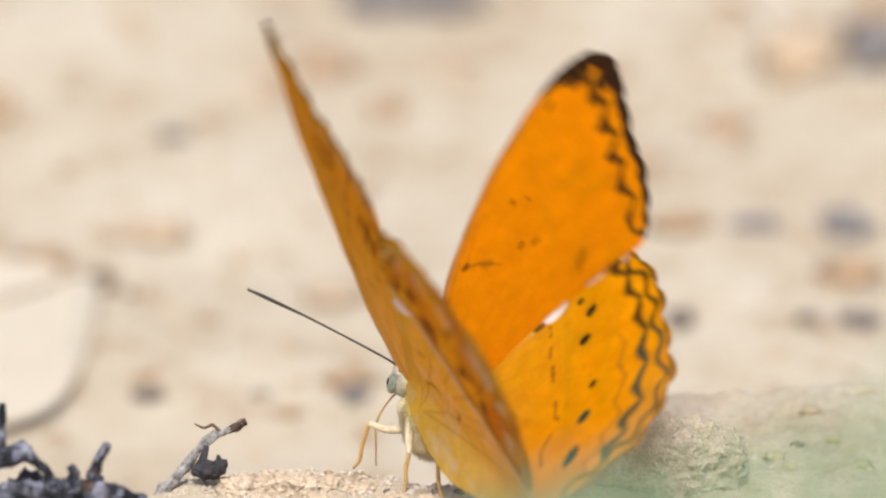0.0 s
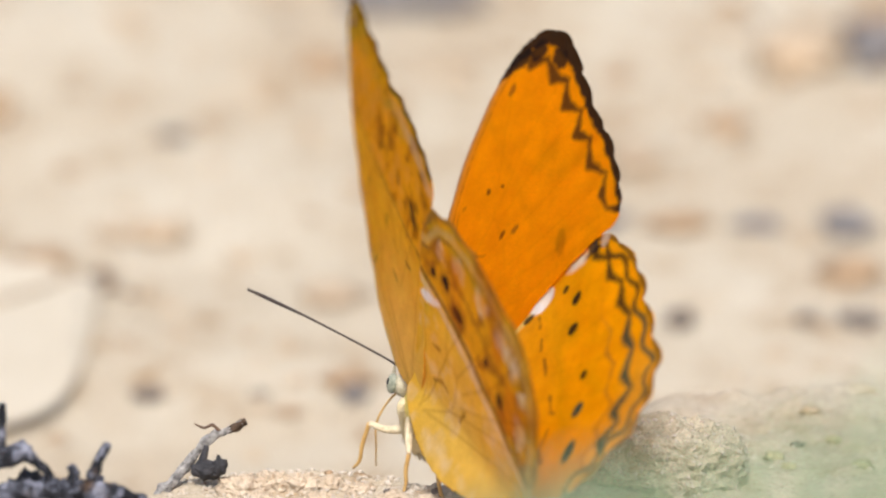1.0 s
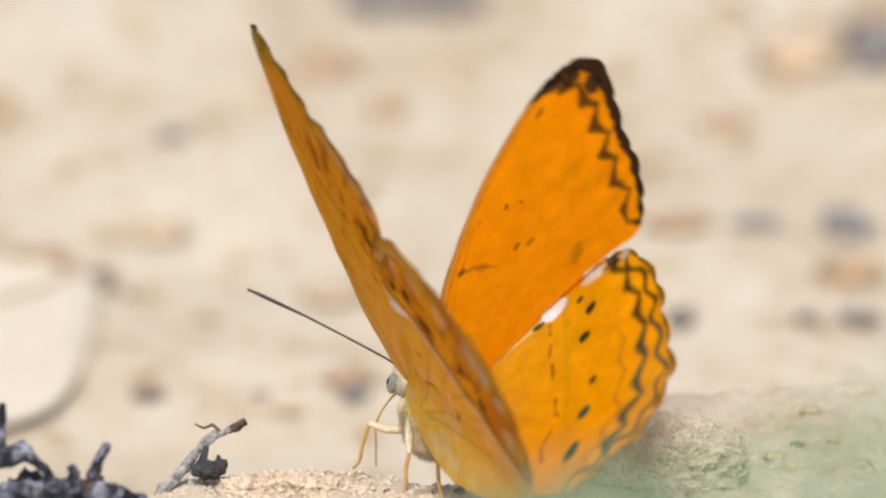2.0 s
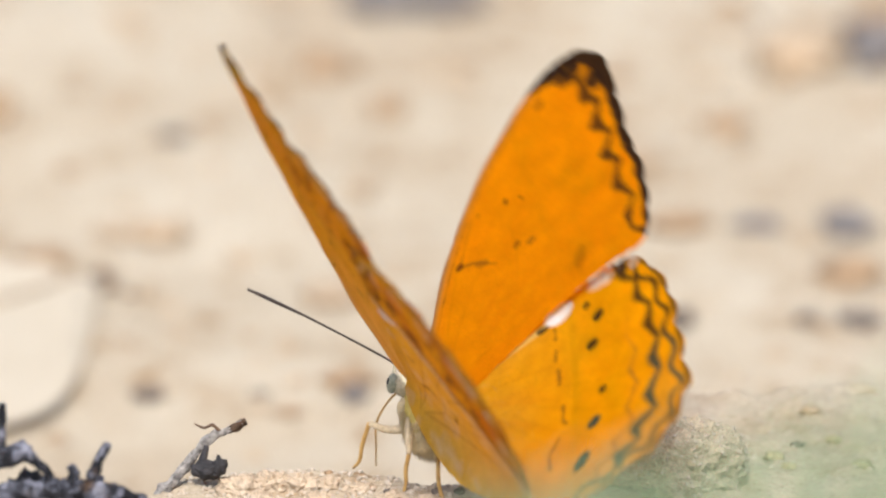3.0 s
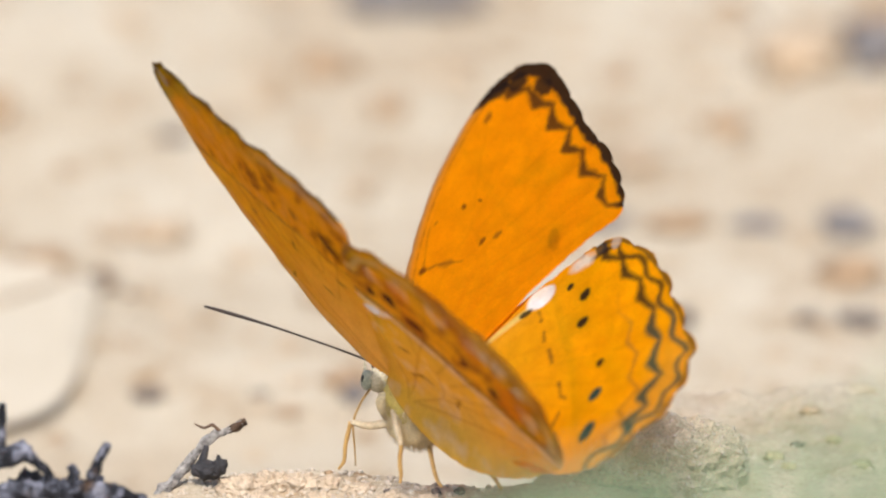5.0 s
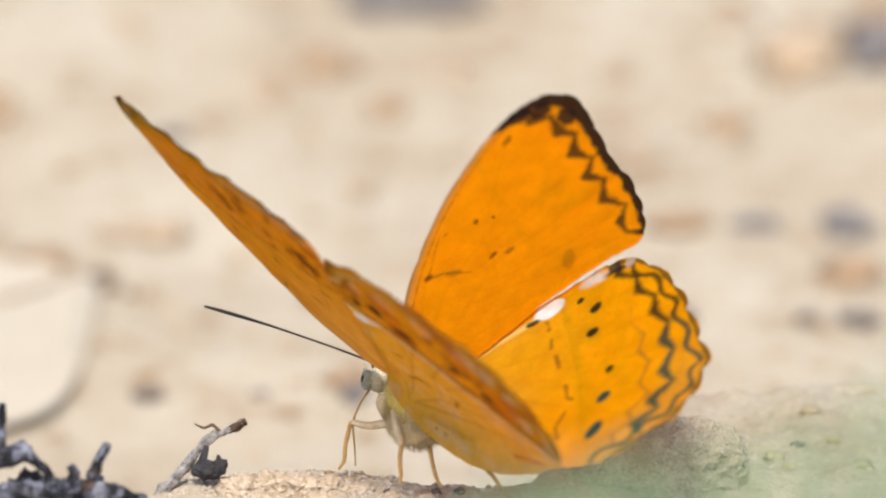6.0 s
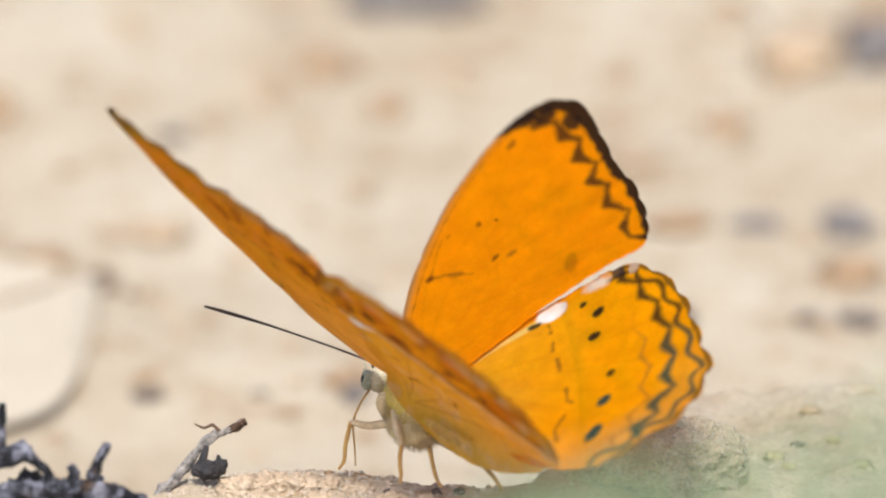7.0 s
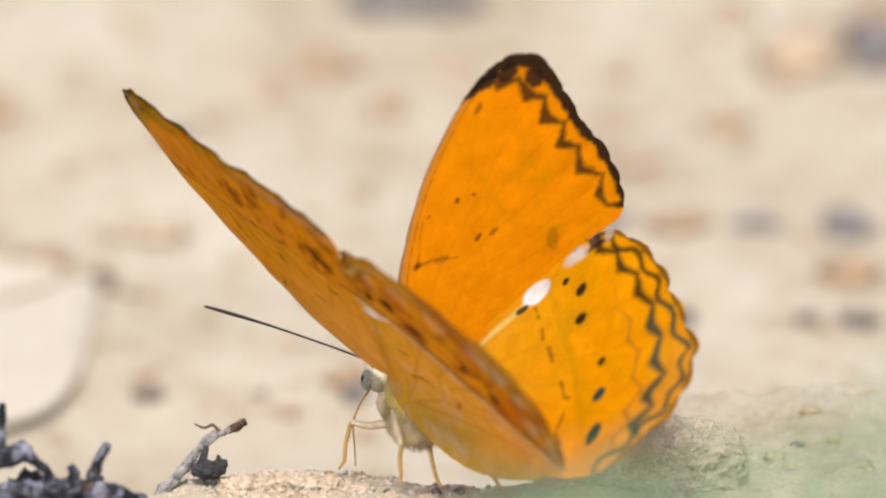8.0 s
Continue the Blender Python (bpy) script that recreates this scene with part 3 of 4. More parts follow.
    layer = me.color_attributes.new("tone", "FLOAT_COLOR", "POINT")
    layer.data.foreach_set("color", tones.ravel())
    return me


def fore_camber(u, v):
    return 0.0028 * np.clip(v - 4, 0, 30) ** 2 * np.clip(u / 7, 0, 1)


def hind_camber(u, v):
    return -0.0010 * (v + 8) ** 2 * np.clip(u / 20, 0, 1)


# ---- the butterfly ----
def wing_hairs(side):
    """Fine hairs that lie on the inner part of a hindwing."""
    rng = random.Random(17)
    hairs = []
    for _ in range(120):
        v = -11 * rng.random() ** 1.3
        u = rng.gauss(1.8, 1.5)
        base = Vector((side * u, v, 0.05))
        tip = base + Vector((side * rng.uniform(-0.1, 0.5), -rng.uniform(0.7, 1.9), rng.uniform(0.15, 0.75)))
        s = Vector((0.018, 0.0, 0.0))
        hairs.append(([base + s, base - s, base + Vector((0, 0, 0.04)), tip], [(0, 1, 3), (1, 2, 3), (2, 0, 3)]))
    return hairs


def build_butterfly():
    thing = new("butterfly")
    tagged(thing, "orange butterfly with dark zigzag wing borders, standing on sandy soil", "butterfly")
    wings = {}
    for side, word in ((1, "right"), (-1, "left")):
        wings[word, "fore"] = part("forewing", wing_mesh("forewing", FORE_EDGE, (19, 9), FORE_VEINS, fore_upper, fore_under, side, fore_camber, (8, 18, 8, 0.27)), thing, "bright orange forewing with dark zigzag border")
        wings[word, "hind"] = part("hindwing", wing_mesh("hindwing", HIND_EDGE if side < 0 else HIND_EDGE_CLOSE, (12.5, -11), HIND_VEINS, hind_upper, hind_under, side, hind_camber, (5, 18, 8, 0.6), (2.8, 2.2, 32 if side < 0 else 22)), thing, "yellow-orange hindwing with dark spots and a white patch")
    for (word, pair), wing in wings.items():
        if pair == "hind":
            tagged(part("hair", mesh_of("hair", *join(wing_hairs(1 if word == "right" else -1)), WING_HAIR), wing, "fine tan hairs at the wing root"), kind="stuff")
    # trunk
    thorax = part("thorax", mesh_of("thorax", *blob((2.3, 4.4, 3.3), 0.10, 2.0, 3.0, 4, (0, 0.6, -1.7)), FUR), thing, "furry olive-tan thorax")
    rng = random.Random(4)
    hairs = []
    for _ in range(5200):
        w = rng.uniform(-1.05, 1.05)
        y = rng.uniform(-0.95, 0.98)
        k = math.sqrt(1 - y * y)
        n = Vector((math.sin(w) * k, y, math.cos(w) * k))
        base = Vector((n.x * 2.25, 0.6 + n.y * 4.3, -1.7 + n.z * 3.25))
        tip = base + (n * 0.55 + Vector((rng.uniform(-0.3, 0.3), -0.75, rng.uniform(-0.1, 0.3)))) * rng.uniform(0.7, 1.7)
        s = n.cross(Vector((rng.random(), rng.random(), rng.random()))).normalized() * 0.035
        hairs.append(([base + s, base - s, base + n.cross(s), tip], [(0, 1, 3), (1, 2, 3), (2, 0, 3)]))
    tagged(part("hair", mesh_of("hair", *join(hairs), FUR), thorax, "fine olive hairs"), kind="stuff")
    tufts = []
    for _ in range(2200):
        w = rng.uniform(1.35, 4.93)
        y = rng.uniform(-0.9, 0.95)
        k = math.sqrt(1 - y * y)
        n = Vector((math.sin(w) * k, y, math.cos(w) * k))
        base = Vector((n.x * 2.2, 0.5 + n.y * 4.2, -2.6 + n.z * 3.1))
        tip = base + (n * 0.5 + Vector((rng.uniform(-0.3, 0.3), -0.5, -0.45))) * rng.uniform(0.5, 1.2)
        s = n.cross(Vector((rng.random(), rng.random(), rng.random()))).normalized() * 0.05
        tufts.append(([base + s, base - s, base + n.cross(s), tip], [(0, 1, 3), (1, 2, 3), (2, 0, 3)]))
    tagged(part("down", mesh_of("down", *join(tufts), PALE_FUR), thorax, "soft cream down"), kind="stuff")
    part("breast", mesh_of("breast", *join([blob((1.2, 3.2, 1.8), 0.2, 4.0, 6.0, 3, (-0.9, 0.2, -4.0)), blob((1.1, 2.9, 1.7), 0.2, 4.0, 8.0, 3, (0.9, 0.0, -3.9)),
                                            blob((0.7, 1.3, 1.3), 0.2, 4.0, 9.0, 3, (-1.2, 3.7, -2.9))]), PALE_FUR), thorax, "cream scaled underside")
    rings = [(0.2, -3.4, -1.4), (0.3, -6.0, -1.6), (0.5, -9.0, -1.9), (0.7, -12.0, -2.2), (0.8, -14.4, -2.4)]
    abdomen = tube(rings, [1.8, 1.7, 1.35, 0.95, 0.3], 20, 10)
    verts = [v + (v - Vector((0.4, v.y, -1.8))).normalized() * 0.10 * abs(math.sin(v.y * 1.9)) for v in abdomen[0]]
    abdomen_part = part("abdomen", mesh_of("abdomen", verts, abdomen[1], BELLY), thing, "tan ringed abdomen")
    fleece = []
    for _ in range(1500):
        y = -3.0 - 8.0 * rng.random() ** 1.4
        w = rng.uniform(-1.5, 1.5)
        r = float(np.interp(-y, [3, 6, 9, 12], [1.8, 1.7, 1.35, 0.95]))
        n = Vector((math.sin(w), 0, math.cos(w)))
        base = Vector((0.3, y, -1.55)) + n * r
        tip = base + (n * 0.5 + Vector((rng.uniform(-0.3, 0.3), -0.9, 0.1))) * rng.uniform(0.6, 1.5)
        s = Vector((0.03, 0, 0))
        fleece.append(([base + s, base - s, base + Vector((0, 0, 0.05)), tip], [(0, 1, 3), (1, 2, 3), (2, 0, 3)]))
    tagged(part("hair", mesh_of("hair", *join(fleece), WING_HAIR), abdomen_part, "long tan hairs at the root of the abdomen"), kind="stuff")
    # head
    head = part("head", mesh_of("head", *blob((1.35, 1.3, 1.4), 0.15, 3.0, 1.0, 3, (-0.35, 6.3, -1.3)), HEAD_FUR), thing, "small furry head")
    for x in (-1.65, 0.95):
        eye = part("eye", mesh_of("eye", *blob((0.5, 0.88, 1.08), 0, 1, 0, 3, (x, 6.9, -1.5)), EYE), head, "grey-green compound eye")
    part("eye_spot", mesh_of("eye_spot", *blob((0.10, 0.22, 0.42), 0, 1, 0, 2, (-2.15, 7.05, -1.35)), PUPIL), head, "dark spot on the eye")
    for x in (-0.85, 0.15):
        part("palp", mesh_of("palp", *tube([(x, 6.9, -2.4), (x - 0.05, 8.0, -1.9), (x, 8.7, -0.9), (x, 9.0, -0.1)], [0.30, 0.34, 0.2, 0.05], 10, 5, 0.2), HEAD_FUR), head, "upturned tan palp")
    part("proboscis", mesh_of("proboscis", *tube([(-0.6, 7.4, -2.6), (-1.4, 7.6, -4.2), (-2.0, 7.5, -6.3), (-1.5, 7.3, -8.8), (-1.0, 7.2, -11.0)], [0.14, 0.12, 0.12, 0.1, 0.07], 8, 6), LEG), head, "thin uncoiled proboscis")
    for pts in ([(-1.0, 7.0, -0.2), (-1.8, 8.0, 0.45), (-7.5, 14.8, 1.35), (-11.2, 19.1, 1.7), (-12.95, 21.35, 1.75)], [(0.1, 7.2, -0.2), (0.3, 8.1, 0.4), (4.2, 12.9, 0.35), (7.4, 15.8, 0.15), (9.3, 17.3, 0.05)]):
        part("antenna", mesh_of("antenna", *tube(pts, [0.14, 0.12, 0.12, 0.2, 0.13], 10, 10), HORN), head, "dark brown clubbed antenna")
    # legs
    plans = [([(-1.2, 2.2, -4.3), (-2.6, 3.6, -5.2), (-4.15, 5.0, -5.2)], [(-4.15, 5.0, -5.2), (-4.35, 4.95, -7.6), (-4.3, 4.8, -9.3), (-4.75, 4.9, -10.3)]),
             ([(-1.9, 0.9, -2.6), (-2.5, -1.0, -4.0), (-2.9, -2.5, -5.0)], [(-2.9, -2.5, -5.0), (-2.95, -2.8, -6.6), (-2.75, -3.1, -7.9), (-2.85, -3.3, -8.8)]),
             ([(0.2, -1.5, -4.4), (0.2, -3.0, -5.0)], [(0.2, -3.0, -5.0), (-0.05, -4.6, -6.6), (0.2, -5.3, -7.8), (0.6, -5.75, -8.45)]),
             ([(1.3, -2.8, -4.4), (2.0, -6.0, -4.6), (2.5, -8.9, -4.7)], [(2.5, -8.9, -4.7), (3.0, -10.6, -5.5), (3.4, -12.0, -6.4)])]
    for thigh, shin in plans:
        leg = part("leg", mesh_of("leg", *tube(shin, [0.24, 0.23, 0.2, 0.14][:len(shin)], 8, 5, 0.15), LEG), thing, "thin ochre leg")
        part("thigh", mesh_of("thigh", *tube(thigh, [0.5, 0.42, 0.28][:len(thigh)], 8, 5, 0.15), PALE_LEG), leg, "pale scaled thigh")
    return thing, wings


BUTTERFLY, WINGS = build_butterfly()


# ---- stones and clods ----
def lump(name, x, y, size, mat, label, category="pebble", group="", rough=0.35, freq=1.6, sink=0.35, turn=0.0, sub=3, seed=None):
    seed = x * 0.37 + y * 0.11 if seed is None else seed
    ob = new(name, mesh_of(name, *blob(size, rough, freq, seed, sub), mat))
    ob.matrix_basis = pose(x * MM, y * MM, (rest(x, y) + size[2] * (1 - 2 * sink)) * MM, 0, 0, turn)
    return tagged(ob, label, category, group)


def build_stone():
    """A squat stone with a broken east side and a crust of sand grains."""
    stone = lump("stone", 22.2, 1.0, (10.2, 7.5, 5.2), CRUST, "rough lichen-crusted stone half sunk in the soil", "stone", rough=0.16, freq=2.2, sink=0.43, sub=6)
    rng = random.Random(31)
    for v in stone.data.vertices:
        x, y, z = v.co / MM
        n = v.co.normalized()
        q = Vector((x, y, z))
        rise = 0.45 * noise.noise(q * 0.8) + 0.25 * noise.noise(q * 2.1) + 0.18 * noise.noise(q * 4.7)
        v.co = v.co + n * rise * MM
        if v.co.x > 8.6 * MM:
            v.co.x = (8.6 + 0.2 * (v.co.x / MM - 8.6)) * MM
    pieces = []
    for v in rng.sample(list(stone.data.vertices), 1500):
        if v.co.z < -2 * MM:
            continue
        p, s = v.co / MM, 0.08 + 0.30 * rng.random() ** 3
        w, f = [], [(0, 2, 4), (2, 1, 4), (1, 3, 4), (3, 0, 4), (2, 0, 5), (1, 2, 5), (3, 1, 5), (0, 3, 5)]
        for d in ((1, 0, 0), (-1, 0, 0), (0, 1, 0), (0, -1, 0), (0, 0, 1), (0, 0, -1)):
            w.append(p + Vector(d) * s * rng.uniform(0.6, 1.2) + Vector((rng.uniform(-0.3, 0.3), rng.uniform(-0.3, 0.3), 0)) * s)
        pieces.append((w, f))
    tagged(part("grain_crust", mesh_of("grain_crust", *join(pieces), GRAIN, False), stone, "pale sand grains stuck to the stone"), kind="stuff")


build_stone()
for x, y, a, b, c, turn in ((-20.5, -6.0, 2.6, 2.2, 1.5, 0), (-17.4, -5.4, 2.0, 1.8, 1.6, 30), (-14.6, -5.4, 2.2, 1.7, 1.1, 10), (-11.4, -6.0, 1.6, 1.4, 1.0, 70), (-8.4, -7.6, 1.8, 1.3, 0.8, 0), (-5.2, -10.5, 1.7, 1.3, 0.8, 40),
                            (-1.6, -10.8, 1.3, 1.1, 0.7, 0), (2.0, -11.0, 1.2, 1.0, 0.6, 20), (-18.6, -8.2, 1.4, 1.2, 0.9, 0), (-12.6, -9.0, 1.4, 1.1, 0.8, 0)):
    lump("clod", x, y, (a, b, c), CLOD, "small crumbly clod of sandy soil", "clod", "clods underfoot", rough=0.34, freq=2.4, sink=0.58, turn=turn, sub=5)

CRUMBS = "crumbs on the shelf of soil"
for x, y, a, c, mat, label in (
        (-19.2, -0.6, 0.55, 0.55, BARK, "dark red-brown crumb on sandy soil"), (-17.6, -1.8, 0.6, 0.5, GRAIN, "pale quartz crumb on sandy soil"),
        (-0.7, -8.6, 0.5, 0.45, DARK_STONE, "dark crumb on sandy soil"), (1.7, -8.2, 0.55, 0.5, DARK_STONE, "dark crumb on sandy soil"),
        (-5.6, -8.8, 0.4, 0.3, DARK_STONE, "dark crumb on sandy soil"), (-11.6, -3.6, 0.4, 0.35, BROWN_STONE, "brown crumb on sandy soil"),
        (34.2, 6.0, 1.1, 0.5, OCHRE_STONE, "flat ochre crumb on sandy soil"), (40.6, 12.0, 0.8, 0.4, OCHRE_STONE, "flat ochre crumb on sandy soil"),
        (35.6, 3.2, 0.8, 0.4, OCHRE_STONE, "flat ochre crumb on sandy soil"), (43.0, 2.0, 1.0, 0.5, OCHRE_STONE, "flat ochre crumb on sandy soil"),
        (38.6, 23.0, 1.0, 0.4, TAN_STONE, "flat tan crumb on sandy soil"), (36.8, 10.5, 0.7, 0.4, DARK_STONE, "dark crumb on sandy soil")):
    lump("crumb", x, y, (a, a * 0.8, c), mat, label, "crumb", CRUMBS, rough=0.5, freq=2.2, sink=0.3)

PEBBLES = "pebbles on the soil"
for x, y, a, b, c, mat, label in (
        (49.9, 168, 2.9, 3.5, 1.9, GREY_STONE, "blue-grey pebble on pale soil"),
        (38.7, 168, 2.6, 3.1, 0.6, GREY_STONE, "flat blue-grey pebble on pale soil"),
        (29.0, 167, 3.9, 2.8, 1.3, BROWN_STONE, "flat brown pebble on pale soil"),
        (19.6, 170, 3.0, 3.6, 0.9, GREY_STONE, "flat grey pebble on pale soil"),
        (49.8, 154, 3.7, 4.4, 1.4, BROWN_STONE, "flat brown pebble on pale soil"),
        (28.3, 135, 1.7, 2.0, 1.3, DARK_STONE, "small dark pebble on pale soil"),
        (43.6, 136, 1.3, 1.5, 0.8, DARK_STONE, "small dark pebble on pale soil"),
        (49.8, 137, 2.7, 2.7, 0.7, DARK_STONE, "flat dark pebble on pale soil"),
        (58.0, 231, 4.5, 5.4, 4.1, GREY_STONE, "large grey pebble on pale soil"),
        (58.3, 238, 5.3, 6.4, 3.5, BROWN_STONE, "large brown pebble on pale soil"),
        (46.0, 230, 5.4, 6.5, 2.7, TAN_STONE, "flat tan pebble on pale soil"),
        (36.2, 205, 2.8, 3.4, 1.5, BROWN_STONE, "brown pebble on pale soil"),
        (-8.6, 255, 4.7, 5.7, 1.7, GREY_STONE, "wide grey pebble on pale soil"),
        (0.4, 256, 5.1, 6.2, 1.4, GREY_STONE, "wide grey pebble on pale soil"),
        (-15.5, 229, 3.4, 4.1, 1.4, BROWN_STONE, "brown pebble on pale soil"),
        (-6.9, 214, 2.4, 2.9, 1.7, BROWN_STONE, "brown pebble on pale soil"),
        (-10.2, 183, 2.1, 2.6, 0.9, TAN_STONE, "small tan pebble on pale soil"),
        (-10.4, 112, 1.6, 2.0, 1.4, GREY_STONE, "small blue-grey pebble on pale soil"),
        (-11.1, 117, 3.0, 2.8, 1.2, BROWN_STONE, "flat brown pebble on pale soil"),
        (-34.3, 113, 1.9, 2.0, 0.8, DARK_STONE, "small dark pebble on pale soil"),
        (-42.0, 151, 2.2, 2.8, 1.4, BARK, "dark brown pebble beside a dry leaf"),
        (-49.0, 158, 3.6, 4.2, 1.4, BROWN_STONE, "wide brown pebble behind a dry leaf"),
        (-35.0, 168, 3.6, 4.4, 0.9, TAN_STONE, "flat tan pebble on pale soil"),
        (-13.3, 145, 3.7, 4.5, 0.8, TAN_STONE, "flat tan pebble on pale soil"),
        (-58.3, 212, 2.6, 3.1, 2.4, BROWN_STONE, "brown pebble on pale soil"),
        (-40.3, 168, 2.4, 2.9, 0.8, TAN_STONE, "small tan pebble on pale soil"),
        (24.6, 193, 3.8, 4.6, 0.8, TAN_STONE, "small tan pebble on pale soil"),
        (4.6, 158, 2.4, 2.9, 0.7, TAN_STONE, "small tan pebble on pale soil")):
    lump("pebble", x, y, (a, b, c), mat, label, "pebble", PEBBLES, rough=0.6, freq=2.0)


def build_litter():
    """Scattered small brown and dark bits, too many to count."""
    rng = random.Random(21)
    for name, mat, count in (("brown_crumbs", BROWN_STONE, 46), ("dark_crumbs", DARK_STONE, 14), ("tan_crumbs", TAN_STONE, 70)):
        pieces = []
        for _ in range(count):
            y = 95 + 190 * rng.random()
            x = rng.uniform(-1, 1) * (48 + y * 0.07)
            s = rng.uniform(0.4, 1.0) * (0.6 + y * 0.005)
            z = rest(x, y)
            pieces.append(blob((s * rng.uniform(0.8, 1.8), s * rng.uniform(0.9, 1.6), s * rng.uniform(0.3, 0.6)), 0.4, 1.8, x, 2, (x, y, z + 0.1)))
        tagged(new(name, mesh_of(name, *join(pieces), mat)), "scattered small bits of soil and litter", "litter", kind="stuff")


build_litter()


def build_grains():
    rng = random.Random(9)
    pieces = []
    for _ in range(3800):
        x, y = rng.uniform(-50, 50), rng.choice((rng.uniform(-13, 8), rng.uniform(-13, 34)))
        s = 0.09 + 0.34 * rng.random() ** 5
        z = rest(x, y) + s * 0.25
        v, f = [], []
        for dx, dy, dz in ((1, 0, 0), (-1, 0, 0), (0, 1, 0), (0, -1, 0), (0, 0, 1), (0, 0, -1)):
            k = s * rng.uniform(0.6, 1.2)
            v.append((x + dx * k + rng.uniform(-.3, .3) * s, y + dy * k + rng.uniform(-.3, .3) * s, z + dz * k * 0.8))
        f = [(0, 2, 4), (2, 1, 4), (1, 3, 4), (3, 0, 4), (2, 0, 5), (1, 2, 5), (3, 1, 5), (0, 3, 5)]
        pieces.append((v, f))
    for _ in range(1500):
        x, y = rng.gauss(-10, 8), rng.uniform(-13, 1)
        s = 0.07 + 0.30 * rng.random() ** 5
        pieces.append(blob((s, s * rng.uniform(0.7, 1.2), s * 0.8), 0.3, 2.0, x, 1, (x, y, rest(x, y) + s * 0.4)))
    ob = new("sand_grains", mesh_of("sand_grains", *join(pieces), GRAIN, False))
    tagged(ob, "loose coarse sand grains on the soil", "sand", kind="stuff")


build_grains()


# ---- twigs ----
def build_pale_twig():
    twig = part("twig", mesh_of("twig", *tube([(-29.0, -6.5, -0.6), (-27.2, -5.6, 1.0), (-25.4, -4.6, 3.1), (-23.8, -4.2, 4.8), (-22.0, -4.0, 5.7), (-20.4, -3.8, 6.4)], [0.62, 0.48, 0.42, 0.46, 0.38, 0.4], 16, 12, 0.9), ASH))
    tagged(twig, "crooked weathered grey twig leaning on the soil", "twig")
    part("tip", mesh_of("tip", *tube([(-21.9, -4.0, 5.7), (-20.9, -3.9, 6.2), (-20.0, -3.8, 6.6)], [0.40, 0.44, 0.26], 12, 6, 1.0), DARK_BARK), twig, "dark brown broken twig tip")
    part("shoot", mesh_of("shoot", *tube([(-22.6, -4.1, 5.5), (-23.4, -4.2, 6.3), (-24.3, -4.4, 6.1), (-25.3, -4.6, 6.6)], [0.2, 0.17, 0.15, 0.06], 8, 6, 0.4), BARK), twig, "thin dry side shoot")
    return twig


build_pale_twig()


def build_char():
    thing = part("charred_bark", mesh_of("charred_bark", *join([blob((1.5, 1.1, 1.0), 0.5, 2.5, 3, 3, (-24.0, -5.6, 1.9)), blob((0.8, 0.7, 0.9), 0.5, 2.5, 5, 3, (-22.7, -5.9, 2.4)),
                                                             tube([(-24.8, -5.4, 1.6), (-24.3, -5.3, 3.2), (-24.0, -5.2, 4.4)], [0.5, 0.4, 0.25], 8, 5, 0.4)]), CHAR))
    tagged(thing, "small charred bit of bark beside a twig", "bark")


build_char()


def build_charcoal():
    """The dark mass under the heap of twigs."""
    lumps = [blob((9.0, 3.0, 2.8), 0.45, 3.2, 2, 5, (-45, -21, 1.8)), blob((5.0, 2.6, 2.4), 0.5, 3.0, 7, 4, (-36, -21, 1.2)), blob((2.6, 2.0, 2.2), 0.5, 2.5, 9, 4, (-41, -22, 4.0))]
    tagged(part("charcoal", mesh_of("charcoal", *join(lumps), CHAR)), "dark crumbly lump of charred wood under twigs", "charcoal")


build_charcoal()


def build_dark_twig(points, radii, mat, label, forks):
    twig = part("twig", mesh_of("twig", *tube(points, radii, 14, 10, 0.8, points[0][0]), mat))
    tagged(twig, label, "twig", "dark twigs in a heap")
    for pts, rad in forks:
        part("shoot", mesh_of("shoot", *tube(pts, rad, 8, 6, 0.4, 3), mat), twig)


build_dark_twig([(-52, -25, 5.6), (-46, -25, 5.3), (-41, -24, 5.4), (-36, -24, 5.2), (-32, -23, 4.4), (-29, -22, 2.4), (-27.5, -21, 0.2)], [1.0, 1.1, 1.0, 1.1, 1.0, 0.7, 0.5], DARK_ASH, "dark charred twig lying in a heap",
                [([(-35.2, -24, 5.4), (-34.6, -24, 7.2), (-33.9, -24, 8.8), (-33.2, -24, 10.2)], [0.75, 0.6, 0.5, 0.4]), ([(-37.2, -24, 5.4), (-36.6, -24, 7.0), (-37.0, -24, 7.9)], [0.7, 0.6, 0.4])])
build_dark_twig([(-50, -24, 8.0), (-44, -24, 8.6), (-41.8, -24, 9.2), (-40.6, -24, 8.4), (-39.4, -24, 7.2), (-38.2, -24, 5.6), (-37, -24, 2.5), (-36, -24, 0.2)], [1.0, 1.1, 1.0, 0.6, 0.5, 0.5, 0.5, 0.5], DARK_ASH, "dark grey bent twig lying in a heap",
                [([(-44.0, -24, 8.8), (-43.8, -24, 11.6), (-43.6, -24, 14.3)], [0.7, 0.55, 0.35])])
build_dark_twig([(-50, -21, 3.4), (-43, -22, 4.0), (-37, -22, 4.4), (-33, -22, 4.0), (-30, -21, 0.2)], [1.0, 1.1, 1.2, 0.9, 0.5], DARK_ASH, "grey ash-coated twig lying in a heap", [([(-34.5, -22, 4.4), (-34.0, -22, 6.2)], [0.8, 0.4])])


# ---- the dry leaf ----
LEAF_RISE = 0.317


